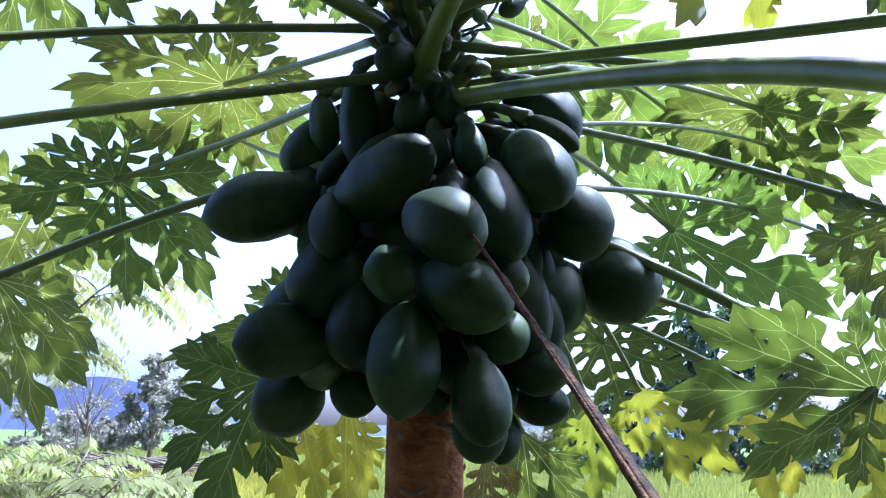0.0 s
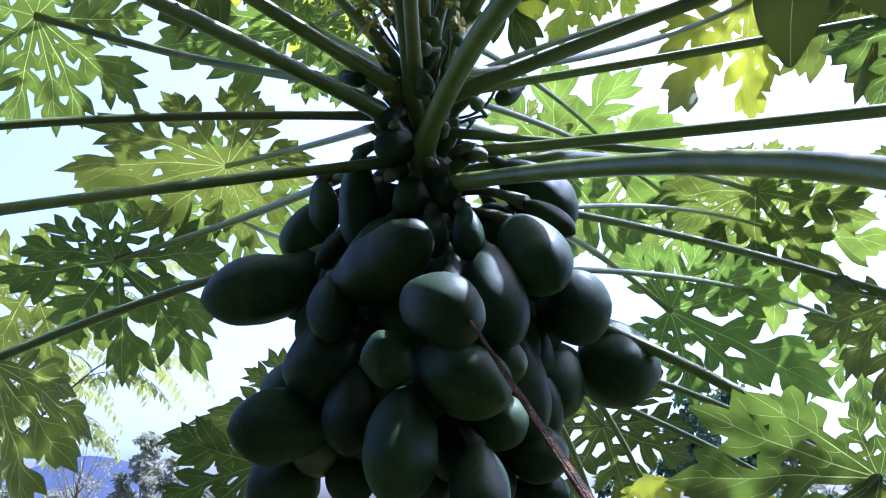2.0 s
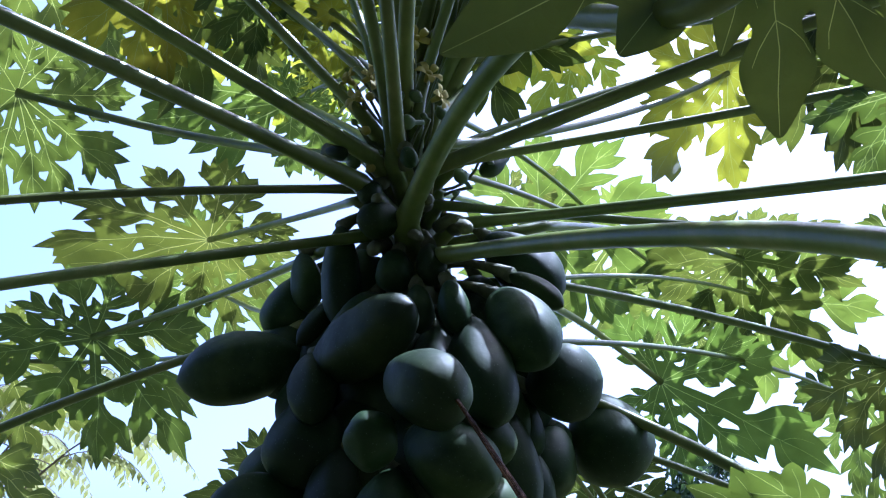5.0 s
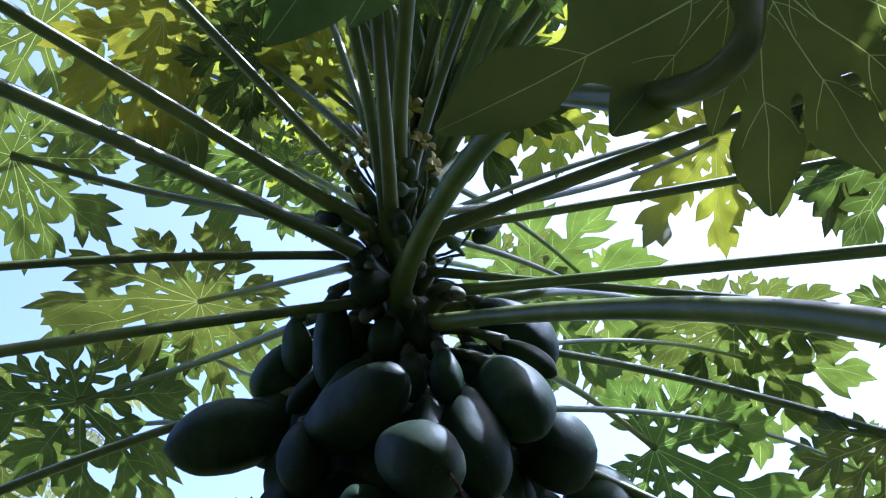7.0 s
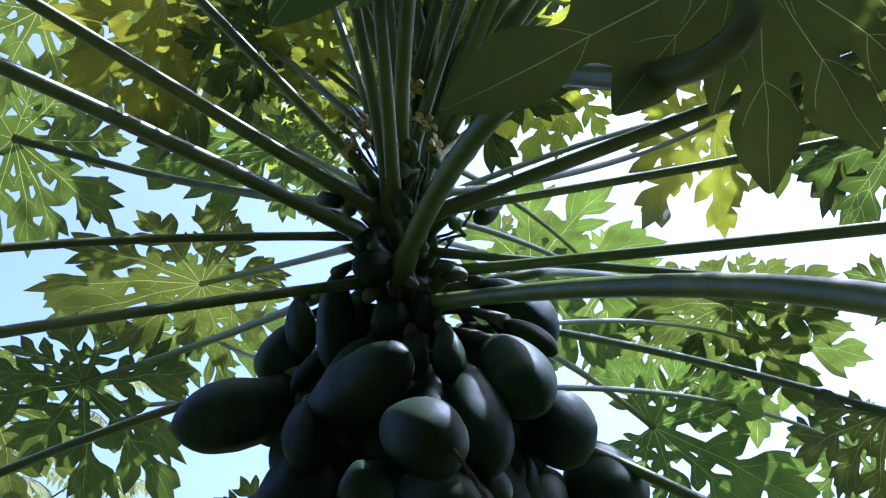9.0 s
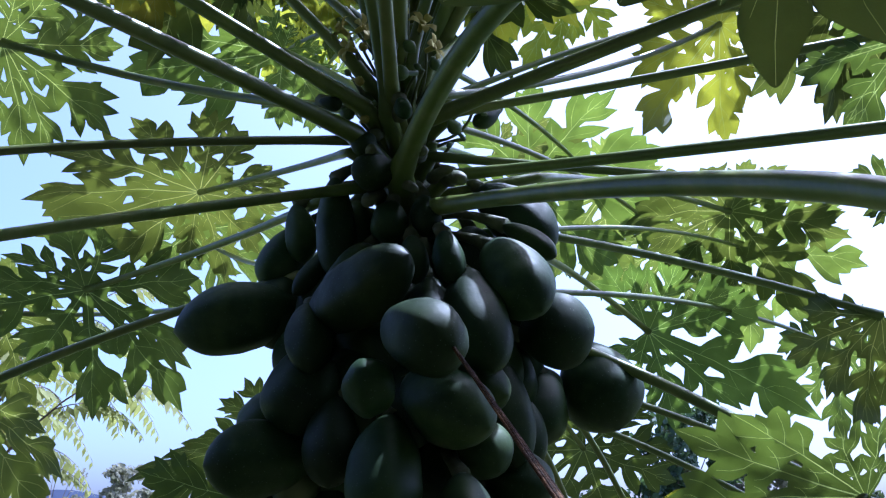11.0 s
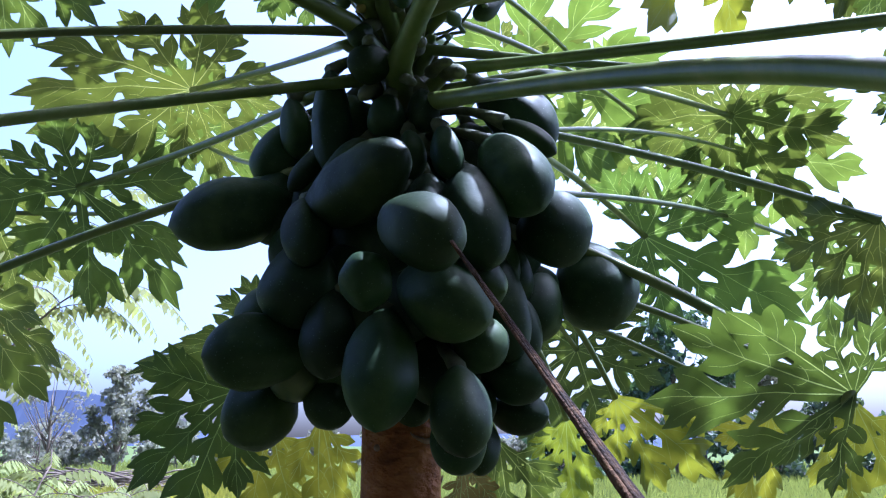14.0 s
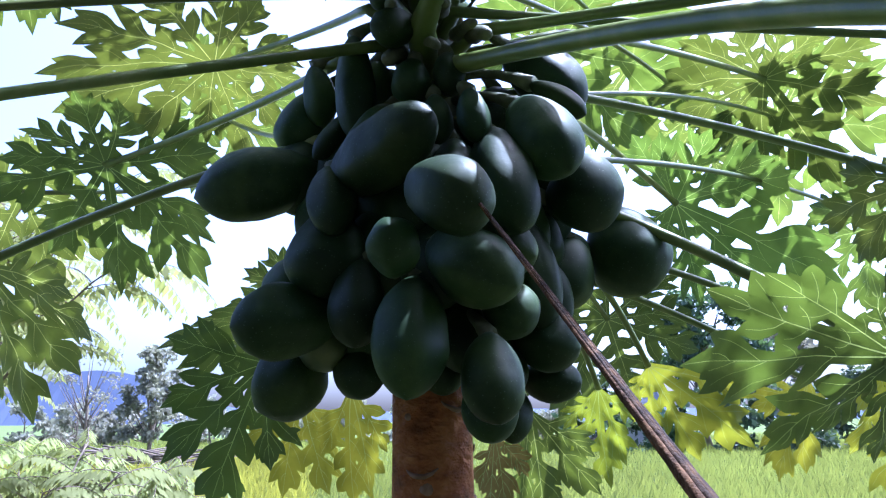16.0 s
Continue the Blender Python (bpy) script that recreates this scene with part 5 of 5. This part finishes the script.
def frond(verts, faces, wood, start, way, length, r, pairs=12, leaflet=0.075):
    """A feathery leaf: a drooping midrib with pairs of narrow leaflets."""
    way = Vector(way).normalized()
    end = Vector(start) + way * length + Vector((0, 0, -0.32 * length))
    pts = arc(start, Vector(start) + way * length * 0.55 + Vector((0, 0, 0.03 * length)), end, 8)
    tube(wood, pts, [0.0035 - 0.0003 * i for i in range(8)], 5)
    for i in range(pairs):
        t = 0.12 + 0.88 * i / (pairs - 1)
        q = t * 7
        k0 = min(int(q), 6)
        p = pts[k0].lerp(pts[k0 + 1], q - k0)
        d = (pts[k0 + 1] - pts[k0]).normalized()
        side = d.cross(Vector((0, 0, 1)))
        side = side.normalized() if side.length > 1e-3 else Vector((1, 0, 0))
        for sg in (-1, 1):
            u = (side * sg * r.uniform(0.5, 0.9) + d * 0.35 + Vector((0, 0, -r.uniform(0.45, 0.95)))).normalized()
            w = leaflet * (0.65 + 0.6 * math.sin(math.pi * min(1, t * 0.9 + 0.1))) * r.uniform(0.85, 1.15)
            s = u.cross(d).cross(u).normalized()
            k = len(verts)
            verts += [p, p + u * w * 0.4 + s * w * 0.17, p + u * w, p + u * w * 0.4 - s * w * 0.17]
            faces += [(k, k + 1, k + 2), (k, k + 2, k + 3)]


def feathery_shrub(name, at, height, label, seed, stems=9, fronds=9, spread=0.8, length=0.42, lean=(0, 0, 0), low=0.45, leaflet=0.09, pairs=13):
    r = random.Random(seed)
    shrub = thing(name, at, label, "shrub", "feathery shrubs by the field")
    base, verts, faces = Vector(at), [], []
    for i in range(stems):
        wood = bmesh.new()
        a = 6.28 * i / stems + r.uniform(-.3, .3)
        top = base + Vector((math.cos(a) * spread * r.uniform(.3, 1), math.sin(a) * spread * r.uniform(.3, 1), height * r.uniform(0.75, 1.0))) + Vector(lean) * r.uniform(.5, 1)
        pts = arc(base - Vector((0, 0, 0.05)), base.lerp(top, 0.5) + Vector((0, 0, 0.12 * height)), top, 10)
        tube(wood, pts, [0.016 - 0.0013 * q for q in range(10)], 6)
        for f in range(fronds):
            t = low + (1 - low) * f / (fronds - 1)
            q = t * 9
            k = min(int(q), 8)
            p = pts[k].lerp(pts[k + 1], q - k)
            b = r.uniform(0, 6.28)
            frond(verts, faces, wood, p, (math.cos(b), math.sin(b), r.uniform(-.2, .5)), length * r.uniform(.7, 1.15), r, pairs, leaflet)
        part("stem", wood, TWIG, shrub)
    joined("foliage", verts, faces, PINNATE, parent=shrub)
    return shrub


feathery_shrub("shrub", (-2.35, 4.6, 0), 1.42, "feathery pale green shrub with drooping leaflets", 21, 10, 9)
feathery_shrub("shrub", (-1.95, 5.2, 0), 1.28, "feathery pale green shrub with drooping leaflets", 22, 9, 10, 0.6)
feathery_shrub("shrub", (-2.9, 5.6, 0), 1.5, "feathery pale green shrub with drooping leaflets", 23, 9, 9)
feathery_shrub("young_tree", (-3.3, 4.6, 0), 3.1, "slender young tree with feathery hanging leaves", 25, 9, 17, 0.8, 0.6, (0.75, 0, -0.1), 0.55, 0.10, 13)

far_tree("tree", (13.4, 41, 0), 8.4, 2.6, "dark green tree with an open crown beyond the field", 31, FAR_LEAF, 30, 110, 0.42, 0.5, 0.16)
far_tree("tree", (22.5, 54, 0), 9.0, 3.2, "dark green tree with an open crown beyond the field", 32, HAZED_FAR_LEAF, 30, 110, 0.5, 0.4, 0.18)
far_tree("tree", (-10.0, 28, 0), 4.3, 1.15, "small round tree with greyish pale foliage", 33, HAZED_FAR_LEAF, 26, 110, 0.2, 0.3, 0.09)
far_tree("tree", (-9.6, 22, 0), 3.9, 1.1, "thin nearly bare tree with sparse pale foliage", 34, HAZED_FAR_LEAF, 24, 26, 0.12, 0.35, 0.06)
r_ = random.Random(9)
for i in range(15):
    x = 6.5 + i * 2.1 + r_.uniform(-.5, .5)
    far_tree("bush", (x, 36 + r_.uniform(-2, 4), 0), r_.uniform(2.6, 4.4), r_.uniform(1.4, 2.2), "dense dark green bush at the edge of the field", 50 + i, FAR_LEAF, 18, 90, 0.32, 0.08, 0.08)
for i in range(16):
    x = -38 + i * 3.2 + r_.uniform(-.8, .8)
    far_tree("bush", (x, 58 + r_.uniform(-3, 5), 0), r_.uniform(2.0, 3.4), r_.uniform(1.6, 2.6), "bush far across the field, haze paled into its colour", 80 + i, HAZED_FAR_LEAF, 12, 60, 0.45, 0.08, 0.08)

# brushwood heap
heap = bmesh.new()
for i in range(60):
    c = Vector((-8.6 + r_.uniform(-1.6, 1.8), 24 + r_.uniform(-.6, .6), r_.uniform(0.25, 0.75)))
    a = r_.uniform(-.35, .35)
    d = Vector((math.cos(a), math.sin(a), r_.uniform(-.25, .25))) * r_.uniform(0.5, 1.1)
    tube(heap, [c - d, c + Vector((0, 0, r_.uniform(-.05, .1))), c + d], [0.03, 0.025, 0.012], 5)
tagged(part("brushwood", heap, TWIG), "heap of dry brown cut branches in the field", "brushwood", "", "stuff")

# hut behind the bushes
hut = thing("hut", (9.2, 42, 0), "small hut with a grey sheet roof beyond the field", "hut")
bm = bmesh.new()
bmesh.ops.create_cube(bm, size=1, matrix=Matrix.LocRotScale((9.2, 42, 1.15), None, (3.0, 2.4, 2.3)))
part("wall", bm, PLASTER, hut, smooth=False)
for sg in (-1, 1):
    bm = bmesh.new()
    bmesh.ops.create_cube(bm, size=1, matrix=pose(9.2, 42 + sg * 0.75, 2.66, sg * -28, 0, 0) @ Matrix.Diagonal((3.6, 1.75, 0.06, 1)))
    part("roof", bm, ROOF, hut, smooth=False)

# hills on the skyline
verts, faces = [], []
for i in range(121):
    x = -2400 + i * 40
    h = 30 + 14 * noise.noise(Vector((x * 0.0011, 3.1, 0))) + 10 * noise.noise(Vector((x * 0.005, 7.3, 0)))
    h += 118 * math.exp(-((x + 930) / 250) ** 2) + 20 * math.exp(-((x + 1350) / 300) ** 2)
    verts += [(x, 2150, -5), (x, 2250, max(12, h)), (x, 2450, -5)]
    if i:
        k = 3 * i
        faces += [(k - 3, k, k + 1, k - 2), (k - 2, k + 1, k + 2, k - 1)]
joined("backdrop", verts, faces, HILL, "long ridge on the skyline, blue haze in its colour", "hills", "structure")
